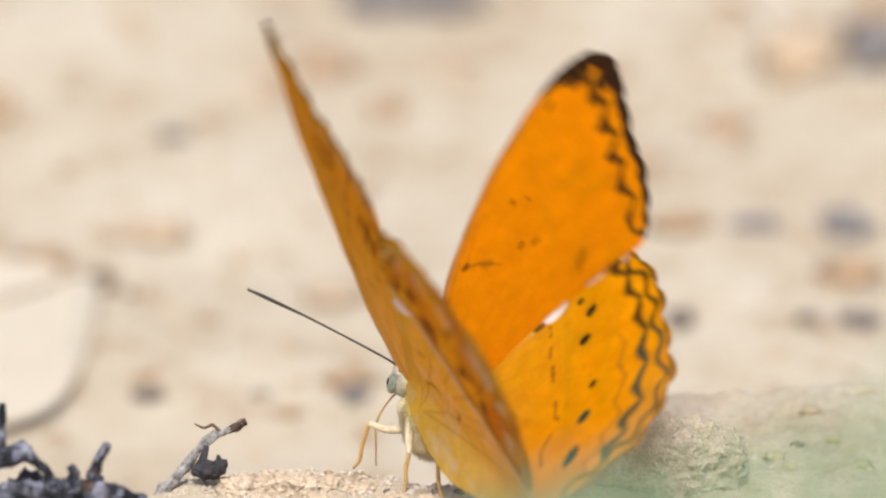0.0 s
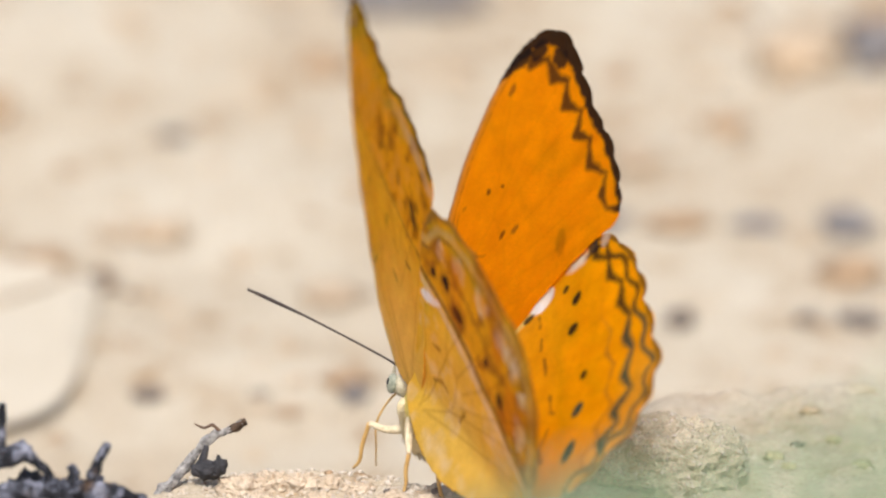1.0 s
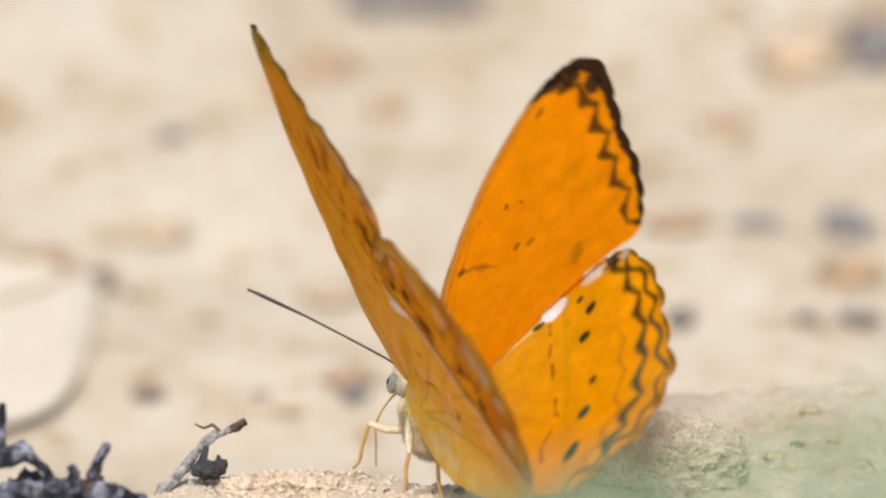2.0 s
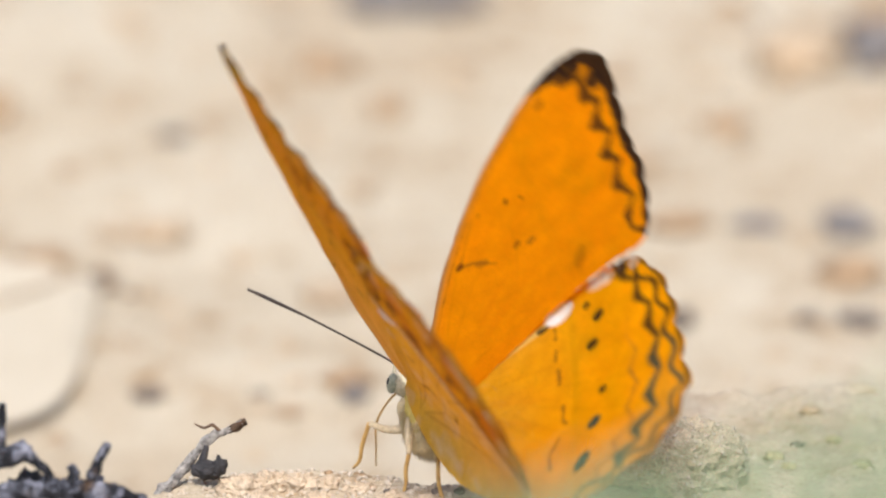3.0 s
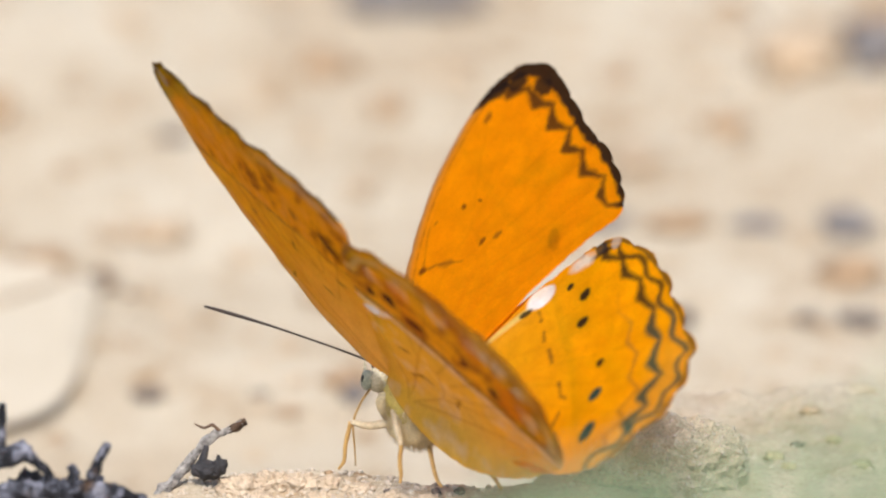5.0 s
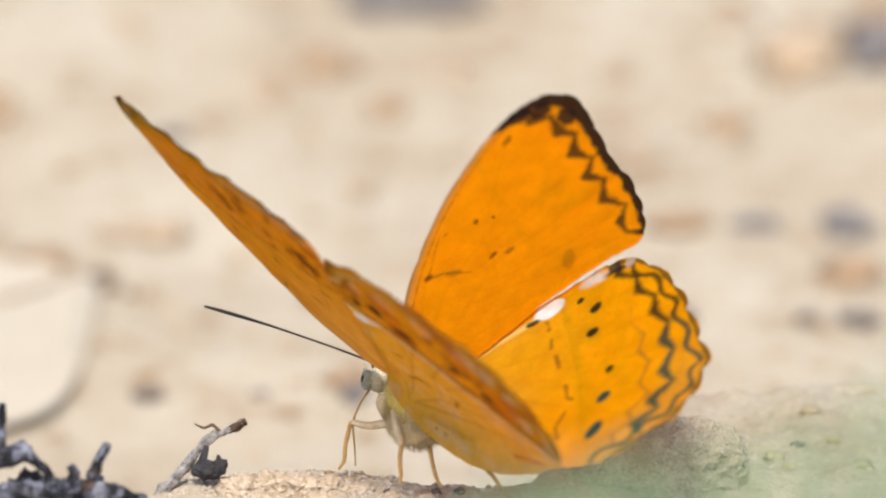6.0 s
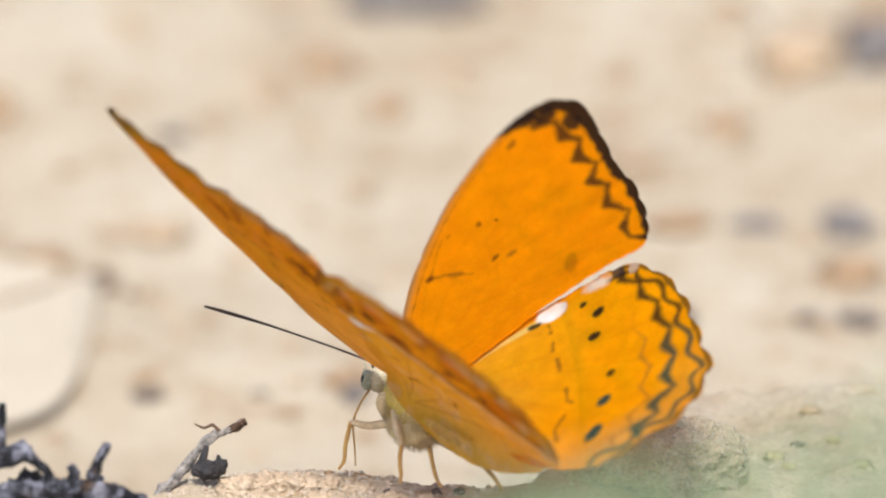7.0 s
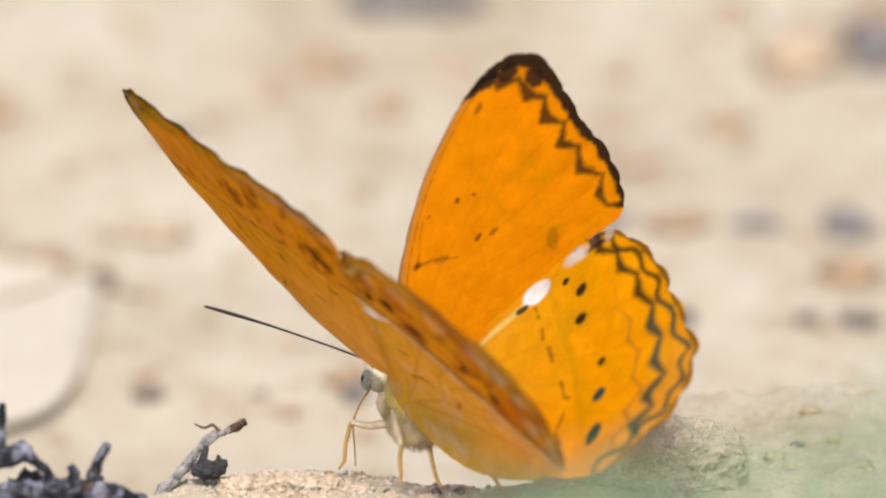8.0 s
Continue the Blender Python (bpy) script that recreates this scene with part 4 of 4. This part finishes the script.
def leaf_plate(edge, centre, bulge, lean, seed):
    """A thin curved plate of dry leaf between two skins."""
    ring = spline([(p[0], p[1], 0) for p in edge + edge[:1]], 8)[:-1]
    n, rows = len(ring), 18
    verts, faces = [], []
    for side in (0, 1):
        for i in range(rows + 1):
            r = i / rows
            for p in ring:
                x, z = centre[0] + r * (p.x - centre[0]), centre[1] + r * (p.y - centre[1])
                droop = 0.09 * max(0.0, x - 8) ** 2
                y = bulge * r * r + lean * z * LEAF_RISE + 3.73 * droop + 0.4 * noise.noise(Vector((x * 0.22, z * 0.22, seed)))
                verts.append((x, y + 0.05 * side, z * LEAF_RISE - droop - 0.38 * max(0.0, -4 - x)))
    s = (rows + 1) * n
    for i in range(rows):
        for k in range(n):
            a, b = i * n + k, i * n + (k + 1) % n
            faces += [(a, b, b + n, a + n), (a + s, a + n + s, b + n + s, b + s)]
    for k in range(n):
        a, b = rows * n + k, rows * n + (k + 1) % n
        faces.append((a, a + s, b + s, b))
    return verts, faces


def build_dry_leaf():
    leaf = new("dry_leaf")
    x, y = -53.0, 95.5
    leaf.location = (x * MM, y * MM, (rest(x, y) + 1.6) * MM)
    tagged(leaf, "bleached curled dry leaf lying on the soil", "leaf")
    part("blade", mesh_of("blade", *leaf_plate([(0.3, 0.7), (3.8, 1.3), (7.2, 2.5), (9.5, 4.8), (10.6, 8.2), (11.1, 11.5), (11.4, 14.6), (11.0, 16.0), (9.4, 16.2), (5.0, 14.8), (-2, 12.8), (-12, 11), (-13, 5), (-6, 0.9)], (-1, 7), 0.8, 10.0, 2.0), DRY_LEAF), leaf)
    part("flap", mesh_of("flap", *leaf_plate([(-12, 11.4), (-3, 13.2), (3.4, 15.0), (6.6, 16.6), (5.8, 17.8), (1, 18.2), (-12, 17.6)], (-3, 15.2), -0.9, 9.9, 5.0), DRY_LEAF), leaf, "folded upper flap")
    part("midrib", mesh_of("midrib", *tube([(-12, 36.2, 0.7), (-4, 40.6, 4.2), (-2, 41.7, 4.3), (5.0, 48.0, 5.0), (9.0, 52.5, 5.3)], [0.3, 0.3, 0.3, 0.26, 0.12], 8, 6, 0.3), TAN_STONE), leaf, "tan midrib along the fold")
    return leaf


build_dry_leaf()


# ---- grass close to the lens ----
def build_grass():
    tuft = new("grass_tuft")
    tuft.location = (0.03, -0.262, 0)
    tagged(tuft, "tuft of narrow pale green grass blades", "grass")
    rng = random.Random(12)
    for tip in [-29.0 + 1.9 * k for k in range(6)] + [-16.8 + 3.3 * k for k in range(11)]:
        x0 = rng.uniform(-4, 10)
        top = float(np.interp(tip, [-30, -25, -20, -15, -8, 0, 14], [75.4, 78.6, 78.7, 80.1, 83.2, 86.2, 88.0])) + rng.uniform(-1.2, 0.6)
        bend = rng.uniform(1, 5)
        pts = [(x0, rng.uniform(-2, 2), 0), (x0 * 0.5 + tip * 0.5, rng.uniform(-3, 3), top * 0.55), (tip, rng.uniform(-6, 6), top * 0.92), (tip + bend, rng.uniform(-6, 6), top)]
        line = spline(pts, 10)
        verts, faces = [], []
        for i, p in enumerate(line):
            t = i / (len(line) - 1)
            w = 1.2 * (1 - t ** 4) + 0.05
            d = (line[min(i + 1, len(line) - 1)] - line[max(i - 1, 0)]).normalized()
            a = d.cross(Vector((0, 1, 0))).normalized() * w
            verts += [p - a, p + Vector((0, 0.35, 0)), p + a, p + Vector((0, 0.5, 0))]
        for i in range(len(line) - 1):
            for j in range(4):
                faces.append((i * 4 + j, i * 4 + (j + 1) % 4, i * 4 + 4 + (j + 1) % 4, i * 4 + 4 + j))
        part("blade", mesh_of("blade", verts, faces, GREEN_BLADE), tuft)
    return tuft


build_grass()


# ---- what moves ----
FIRST_STAND = Matrix.Translation((-0.69 * MM, -5.21 * MM, 9.22 * MM)) @ pose(0, 0, 0, 0, 0, 23.1) @ pose(0, 0, 0, 11.0, 0, 0) @ pose(0, 0, 0, 0, 9.7, 0)
SECOND_STAND = Matrix.Translation((-2.39 * MM, -6.79 * MM, 10.85 * MM)) @ pose(0, 0, 0, 0, 0, 33.3) @ pose(0, 0, 0, 7.1, 0, 0) @ pose(0, 0, 0, 0, 6.5, 0)


def wing_pose(side, hinge, lift, sweep, twist):
    """Pose of a wing on the body: lift above level, forward sweep and twist, in degrees."""
    turn = pose(0, 0, 0, 0, -lift * side, 0) @ pose(0, 0, 0, twist, 0, 0) @ pose(0, 0, 0, 0, 0, sweep * side)
    return Matrix.Translation((hinge[0] * side * MM, hinge[1] * MM, hinge[2] * MM)) @ turn


def fore(side, lift, sweep, twist):
    return wing_pose(side, (2.04, 2.51, 0.90), lift, sweep, twist)


def hind(side, lift, sweep, twist):
    return wing_pose(side, (1.75, -1.05, 0.40), lift, sweep, twist) @ Matrix.Translation((0, -0.68 * MM, 0))


def motions():
    walk(BUTTERFLY, [(0.0, FIRST_STAND), (4.33, FIRST_STAND), (4.4, FIRST_STAND), (4.5, SECOND_STAND), (4.57, SECOND_STAND), (8.0, SECOND_STAND)])
    walk(WINGS["right", "fore"], [
        (0.00, fore(1, 57.4, -5.1, -0.5)), (0.10, fore(1, 42.4, -6.6, -1.1)), (0.20, fore(1, 36.1, -5.8, -1.4)), (0.30, fore(1, 37.6, -5.3, 0.2)),
        (0.40, fore(1, 39.3, -4.7, -1.7)), (0.50, fore(1, 44.5, -4.8, -2.4)), (0.60, fore(1, 46.0, -3.9, -5.2)), (0.70, fore(1, 50.4, -2.7, -2.2)),
        (0.80, fore(1, 56.2, -2.1, -1.3)), (0.90, fore(1, 66.6, -2.4, -4.4)), (1.00, fore(1, 65.6, -2.3, 0.0)), (1.10, fore(1, 54.4, -3.6, -0.8)),
        (1.20, fore(1, 46.7, -5.0, -1.9)), (1.30, fore(1, 58.6, -13.0, -0.5)), (1.40, fore(1, 51.2, -18.6, -3.6)), (1.50, fore(1, 43.2, -23.2, -2.4)),
        (1.60, fore(1, 51.4, -18.6, -4.6)), (1.70, fore(1, 46.6, -10.7, -3.3)), (1.90, fore(1, 50.4, -3.4, -1.9)), (2.10, fore(1, 61.7, -0.3, -3.4)),
        (2.30, fore(1, 45.3, -4.3, -3.8)), (2.45, fore(1, 40.9, -4.7, -1.9)), (2.62, fore(1, 57.9, -0.9, -3.5)), (2.80, fore(1, 76.2, -3.7, -3.2)),
        (2.90, fore(1, 65.4, 0.8, -4.8)), (3.00, fore(1, 57.0, -3.0, 1.4)), (3.10, fore(1, 35.1, -5.0, 0.3)), (3.20, fore(1, 27.7, -4.0, -6.0)),
        (3.30, fore(1, 36.5, -2.1, -5.0)), (3.40, fore(1, 45.8, -1.5, -5.9)), (3.50, fore(1, 58.2, -0.9, 0.0)), (3.60, fore(1, 67.8, -0.2, 0.2)),
        (3.70, fore(1, 83.8, -2.2, -2.2)), (3.80, fore(1, 86.0, -1.1, -3.9)), (3.90, fore(1, 81.8, -3.5, -0.7)), (4.00, fore(1, 79.0, -5.0, 2.2)),
        (4.10, fore(1, 64.1, -0.2, -1.9)), (4.20, fore(1, 49.3, -1.9, -2.6)), (4.30, fore(1, 32.6, -5.7, -4.0)), (4.40, fore(1, 26.9, -6.7, -5.2)),
        (4.50, fore(1, 20.2, -7.6, -3.4)), (4.60, fore(1, 21.6, -5.6, -4.0)), (4.70, fore(1, 30.3, -5.9, -6.5)), (4.85, fore(1, 43.1, -3.6, -2.9)),
        (5.05, fore(1, 51.2, -2.3, -4.6)), (5.30, fore(1, 49.5, -2.6, -4.2)), (5.55, fore(1, 40.3, -4.3, -2.2)), (5.80, fore(1, 23.5, -6.8, -3.9)),
        (5.90, fore(1, 37.8, -4.2, -4.8)), (6.00, fore(1, 40.8, -3.1, -2.8)), (6.10, fore(1, 49.4, -1.7, -4.6)), (6.20, fore(1, 54.7, -1.6, -4.8)),
        (6.30, fore(1, 52.4, -2.7, -4.6)), (6.40, fore(1, 49.7, -3.4, -3.7)), (6.50, fore(1, 41.4, -3.8, -1.5)), (6.60, fore(1, 31.3, -4.1, -0.2)),
        (6.70, fore(1, 23.0, -4.9, -3.6)), (6.80, fore(1, 26.0, -5.1, -4.5)), (6.90, fore(1, 35.6, -4.1, -5.9)), (7.00, fore(1, 39.4, -3.5, -2.7)),
        (7.10, fore(1, 44.9, -2.5, -2.4)), (7.20, fore(1, 44.9, -2.7, -0.2)), (7.30, fore(1, 45.2, -2.7, -2.6)), (7.40, fore(1, 43.4, -2.8, -3.0)),
        (7.50, fore(1, 32.3, -4.9, -2.5)), (7.60, fore(1, 27.4, -5.3, -2.6)), (7.70, fore(1, 38.8, -2.8, -4.4)), (7.80, fore(1, 44.2, -3.3, -1.2)),
        (7.90, fore(1, 49.7, -2.3, -1.8)), (8.00, fore(1, 50.8, -2.3, -0.4)),
    ])
    walk(WINGS["right", "hind"], [
        (0.00, hind(1, 56.7, -8.0, -3.9)), (0.10, hind(1, 42.3, -6.1, -7.6)), (0.20, hind(1, 36.2, -6.7, -7.3)), (0.30, hind(1, 37.4, -4.4, -11.3)),
        (0.40, hind(1, 39.3, -6.4, -6.5)), (0.50, hind(1, 45.0, -9.3, -3.9)), (0.60, hind(1, 45.7, -7.1, -6.8)), (0.70, hind(1, 50.5, -6.2, -6.4)),
        (0.80, hind(1, 55.7, -7.1, -5.9)), (0.90, hind(1, 65.8, -7.5, -5.2)), (1.00, hind(1, 64.4, -7.0, -3.5)), (1.10, hind(1, 52.5, -6.0, -7.5)),
        (1.20, hind(1, 46.1, -6.7, -6.1)), (1.30, hind(1, 57.6, -7.5, -2.1)), (1.40, hind(1, 50.0, -8.9, -3.1)), (1.50, hind(1, 41.4, -9.4, -6.0)),
        (1.60, hind(1, 50.0, -8.0, -6.5)), (1.70, hind(1, 46.0, -8.1, -6.5)), (1.90, hind(1, 50.3, -8.2, -4.9)), (2.10, hind(1, 60.5, -6.3, -4.5)),
        (2.30, hind(1, 45.3, -8.2, -5.4)), (2.45, hind(1, 41.0, -7.3, -5.7)), (2.62, hind(1, 57.2, -6.0, -5.0)), (2.80, hind(1, 74.7, -7.7, -2.8)),
        (2.90, hind(1, 63.8, -5.8, -3.7)), (3.00, hind(1, 54.0, -7.2, -1.0)), (3.10, hind(1, 34.9, -7.3, -6.3)), (3.20, hind(1, 28.5, -6.2, -7.6)),
        (3.30, hind(1, 36.9, -5.8, -7.9)), (3.40, hind(1, 45.6, -5.8, -7.2)), (3.50, hind(1, 57.5, -4.5, -5.3)), (3.60, hind(1, 66.9, -6.1, -5.6)),
        (3.70, hind(1, 82.4, -5.3, -2.8)), (3.80, hind(1, 84.8, -5.1, -1.7)), (3.90, hind(1, 79.9, -5.0, -2.5)), (4.00, hind(1, 74.5, -5.7, -2.4)),
        (4.10, hind(1, 63.0, -6.3, -5.2)), (4.20, hind(1, 48.5, -5.6, -6.1)), (4.30, hind(1, 33.5, -6.1, -9.0)), (4.40, hind(1, 28.1, -7.4, -9.0)),
        (4.50, hind(1, 18.5, -10.8, -4.1)), (4.60, hind(1, 20.4, -11.8, -4.7)), (4.70, hind(1, 30.1, -10.3, -7.2)),
        (4.85, hind(1, 42.7, -10.5, -3.2)), (5.05, hind(1, 50.0, -10.7, -3.3)), (5.30, hind(1, 48.7, -11.9, -4.2)),
        (5.55, hind(1, 40.2, -10.4, -2.4)), (5.80, hind(1, 22.5, -11.8, -5.8)), (5.90, hind(1, 37.0, -11.0, -4.5)),
        (6.00, hind(1, 40.0, -9.4, -3.5)), (6.10, hind(1, 48.4, -11.0, -3.6)), (6.20, hind(1, 53.6, -10.6, -4.7)),
        (6.30, hind(1, 51.0, -10.5, -3.0)), (6.40, hind(1, 48.9, -12.8, -4.7)), (6.50, hind(1, 39.7, -10.8, -1.9)),
        (6.60, hind(1, 29.9, -13.0, -2.9)), (6.70, hind(1, 21.9, -11.1, -5.3)), (6.80, hind(1, 25.3, -11.7, -4.3)),
        (6.90, hind(1, 34.3, -11.4, -4.0)), (7.00, hind(1, 38.4, -10.0, -3.2)), (7.10, hind(1, 43.4, -11.8, -3.5)),
        (7.20, hind(1, 43.4, -12.3, -3.1)), (7.30, hind(1, 44.5, -11.3, -3.8)), (7.40, hind(1, 41.9, -12.5, -3.0)),
        (7.50, hind(1, 31.3, -11.9, -1.4)), (7.60, hind(1, 26.5, -11.4, -4.0)), (7.70, hind(1, 37.3, -12.3, -2.5)),
        (7.80, hind(1, 43.0, -11.2, -4.1)), (7.90, hind(1, 48.2, -9.0, -1.8)), (8.00, hind(1, 52.4, -9.7, -0.4)),
    ])
    walk(WINGS["left", "fore"], [
        (0.00, fore(-1, 60.3, -1.9, 1.6)), (0.10, fore(-1, 46.9, -13.6, -2.8)), (0.20, fore(-1, 41.8, -3.0, -4.9)),
        (0.30, fore(-1, 42.2, -1.9, -5.0)), (0.40, fore(-1, 44.0, -3.8, -4.2)), (0.50, fore(-1, 49.0, -3.1, -2.0)),
        (0.60, fore(-1, 50.5, -3.3, -1.9)), (0.70, fore(-1, 51.9, -5.2, -1.9)), (0.80, fore(-1, 60.4, -4.6, -0.1)), (0.90, fore(-1, 75.8, 2.6, 0.3)),
        (1.00, fore(-1, 76.3, 0.6, 4.0)), (1.10, fore(-1, 82.0, -18.3, 4.1)), (1.20, fore(-1, 57.2, -10.3, 0.3)), (1.30, fore(-1, 26.0, -10.9, -0.4)),
        (1.40, fore(-1, 20.8, -10.9, 0.4)), (1.50, fore(-1, 20.6, -7.9, -2.0)), (1.60, fore(-1, 23.6, -11.0, -4.3)),
        (1.70, fore(-1, 41.6, -6.9, -5.7)), (1.90, fore(-1, 55.6, -3.0, -1.8)), (2.10, fore(-1, 61.6, -1.6, -0.3)),
        (2.30, fore(-1, 50.6, -2.4, -2.7)), (2.45, fore(-1, 46.0, -3.1, -4.0)), (2.62, fore(-1, 57.1, -2.4, -1.2)), (2.80, fore(-1, 76.7, 1.2, -0.7)),
        (2.90, fore(-1, 62.3, 0.4, -0.5)), (3.00, fore(-1, 52.5, -8.6, -2.0)), (3.10, fore(-1, 37.6, -5.3, -6.4)),
        (3.20, fore(-1, 22.8, -10.3, -1.7)), (3.30, fore(-1, 28.9, -2.3, -0.2)), (3.40, fore(-1, 44.3, -0.9, -5.1)),
        (3.50, fore(-1, 55.7, -5.0, -2.9)), (3.60, fore(-1, 70.5, 5.9, -3.0)), (3.70, fore(-1, 83.8, 2.9, -2.7)), (3.80, fore(-1, 87.1, 1.6, -0.5)),
        (3.90, fore(-1, 79.1, -0.4, -0.2)), (4.00, fore(-1, 74.6, 3.6, 0.6)), (4.10, fore(-1, 59.5, 0.6, -1.9)), (4.20, fore(-1, 46.9, -8.9, -3.7)),
        (4.30, fore(-1, 29.5, -3.8, 0.3)), (4.40, fore(-1, 23.7, -3.9, -1.6)), (4.50, fore(-1, 24.2, -3.0, -2.2)), (4.60, fore(-1, 26.9, -1.2, -0.9)),
        (4.70, fore(-1, 33.7, -5.4, -4.0)), (4.85, fore(-1, 44.9, -3.5, -3.0)), (5.05, fore(-1, 52.8, -4.5, -1.9)),
        (5.30, fore(-1, 51.8, -5.0, -2.2)), (5.55, fore(-1, 42.8, -3.6, -4.7)), (5.80, fore(-1, 27.9, -4.9, -0.7)),
        (5.90, fore(-1, 40.1, -2.8, -4.0)), (6.00, fore(-1, 43.4, -1.8, -2.2)), (6.10, fore(-1, 50.5, -4.4, -2.7)),
        (6.20, fore(-1, 55.8, -4.1, -0.9)), (6.30, fore(-1, 54.3, -4.6, -1.4)), (6.40, fore(-1, 53.0, -5.5, -1.7)),
        (6.50, fore(-1, 48.4, -3.9, -1.4)), (6.60, fore(-1, 39.2, -4.2, -1.7)), (6.70, fore(-1, 28.5, -3.5, -0.4)),
        (6.80, fore(-1, 30.9, -3.9, -4.9)), (6.90, fore(-1, 36.8, -4.9, -3.2)), (7.00, fore(-1, 40.8, -5.2, -3.0)),
        (7.10, fore(-1, 47.8, -3.1, -1.8)), (7.20, fore(-1, 45.6, -4.4, -1.8)), (7.30, fore(-1, 47.7, -2.7, -3.5)),
        (7.40, fore(-1, 45.0, -4.4, -1.8)), (7.50, fore(-1, 36.5, -5.3, -2.6)), (7.60, fore(-1, 31.3, -3.3, -4.9)),
        (7.70, fore(-1, 35.3, -2.7, -6.4)), (7.80, fore(-1, 38.6, -4.7, -4.8)), (7.90, fore(-1, 44.8, -4.9, -5.3)),
        (8.00, fore(-1, 46.3, -4.8, -5.0)),
    ])
    walk(WINGS["left", "hind"], [
        (0.00, hind(-1, 59.3, -6.6, -2.6)), (0.10, hind(-1, 45.6, -5.6, -3.1)), (0.20, hind(-1, 40.8, -5.9, -3.1)),
        (0.30, hind(-1, 41.2, -4.5, -3.1)), (0.40, hind(-1, 42.9, -5.8, -3.1)), (0.50, hind(-1, 47.5, -7.6, -3.1)),
        (0.60, hind(-1, 49.0, -6.2, -3.1)), (0.70, hind(-1, 50.4, -5.5, -3.1)), (0.80, hind(-1, 58.9, -6.0, -3.0)),
        (0.90, hind(-1, 74.2, -6.1, -2.8)), (1.00, hind(-1, 73.6, -6.1, -0.9)), (1.10, hind(-1, 79.1, -5.2, -3.1)),
        (1.20, hind(-1, 55.3, -6.0, -3.1)), (1.30, hind(-1, 24.4, -12.6, 0.3)), (1.40, hind(-1, 19.7, -7.5, -0.6)),
        (1.50, hind(-1, 20.5, -9.9, -4.2)), (1.60, hind(-1, 23.1, -11.0, -6.5)), (1.70, hind(-1, 40.6, -6.9, -3.1)),
        (1.90, hind(-1, 54.1, -6.8, -3.0)), (2.10, hind(-1, 59.9, -5.2, -3.2)), (2.30, hind(-1, 49.2, -6.9, -3.1)),
        (2.45, hind(-1, 44.8, -6.3, -3.1)), (2.62, hind(-1, 55.5, -5.1, -3.2)), (2.80, hind(-1, 75.1, -6.3, -3.4)),
        (2.90, hind(-1, 60.6, -4.7, -3.4)), (3.00, hind(-1, 51.0, -7.1, -3.1)), (3.10, hind(-1, 36.9, -6.3, -3.1)),
        (3.20, hind(-1, 21.1, -8.3, -0.5)), (3.30, hind(-1, 26.9, -5.5, -3.9)), (3.40, hind(-1, 43.2, -5.4, -3.1)),
        (3.50, hind(-1, 55.7, -4.4, -5.5)), (3.60, hind(-1, 69.4, -5.2, -2.7)), (3.70, hind(-1, 82.5, -4.6, -3.1)),
        (3.80, hind(-1, 85.4, -5.8, -3.1)), (3.90, hind(-1, 77.4, -4.6, -3.4)), (4.00, hind(-1, 73.7, -6.2, -5.7)),
        (4.10, hind(-1, 57.9, -5.0, -3.4)), (4.20, hind(-1, 45.6, -5.3, -3.1)), (4.30, hind(-1, 27.5, -5.7, -3.9)),
        (4.40, hind(-1, 25.2, -8.7, -2.1)), (4.50, hind(-1, 24.9, -10.0, 0.2)), (4.60, hind(-1, 25.5, -9.8, -2.4)),
        (4.70, hind(-1, 32.5, -8.5, -3.1)), (4.85, hind(-1, 45.0, -8.9, -3.6)), (5.05, hind(-1, 51.1, -9.1, -3.1)),
        (5.30, hind(-1, 50.2, -9.9, -3.1)), (5.55, hind(-1, 42.9, -8.7, -3.7)), (5.80, hind(-1, 26.4, -9.8, -2.4)),
        (5.90, hind(-1, 38.8, -8.9, -3.1)), (6.00, hind(-1, 43.9, -8.8, -3.7)), (6.10, hind(-1, 49.0, -9.3, -3.1)),
        (6.20, hind(-1, 54.0, -9.1, -3.1)), (6.30, hind(-1, 52.5, -9.0, -3.1)), (6.40, hind(-1, 51.4, -10.5, -3.1)),
        (6.50, hind(-1, 48.5, -9.7, -1.3)), (6.60, hind(-1, 37.6, -10.2, -3.1)), (6.70, hind(-1, 27.0, -9.4, -2.4)),
        (6.80, hind(-1, 29.9, -9.4, -3.1)), (6.90, hind(-1, 35.4, -9.2, -3.1)), (7.00, hind(-1, 40.7, -8.6, -3.6)),
        (7.10, hind(-1, 46.4, -9.7, -2.8)), (7.20, hind(-1, 44.0, -9.8, -3.1)), (7.30, hind(-1, 46.4, -9.5, -3.1)),
        (7.40, hind(-1, 43.6, -10.0, -3.1)), (7.50, hind(-1, 35.0, -8.6, -3.1)), (7.60, hind(-1, 30.3, -9.2, -3.1)),
        (7.70, hind(-1, 34.3, -9.8, -3.1)), (7.80, hind(-1, 37.5, -9.1, -3.1)), (7.90, hind(-1, 43.6, -8.0, -3.1)),
        (8.00, hind(-1, 48.4, -10.3, -3.2)),
    ])


motions()
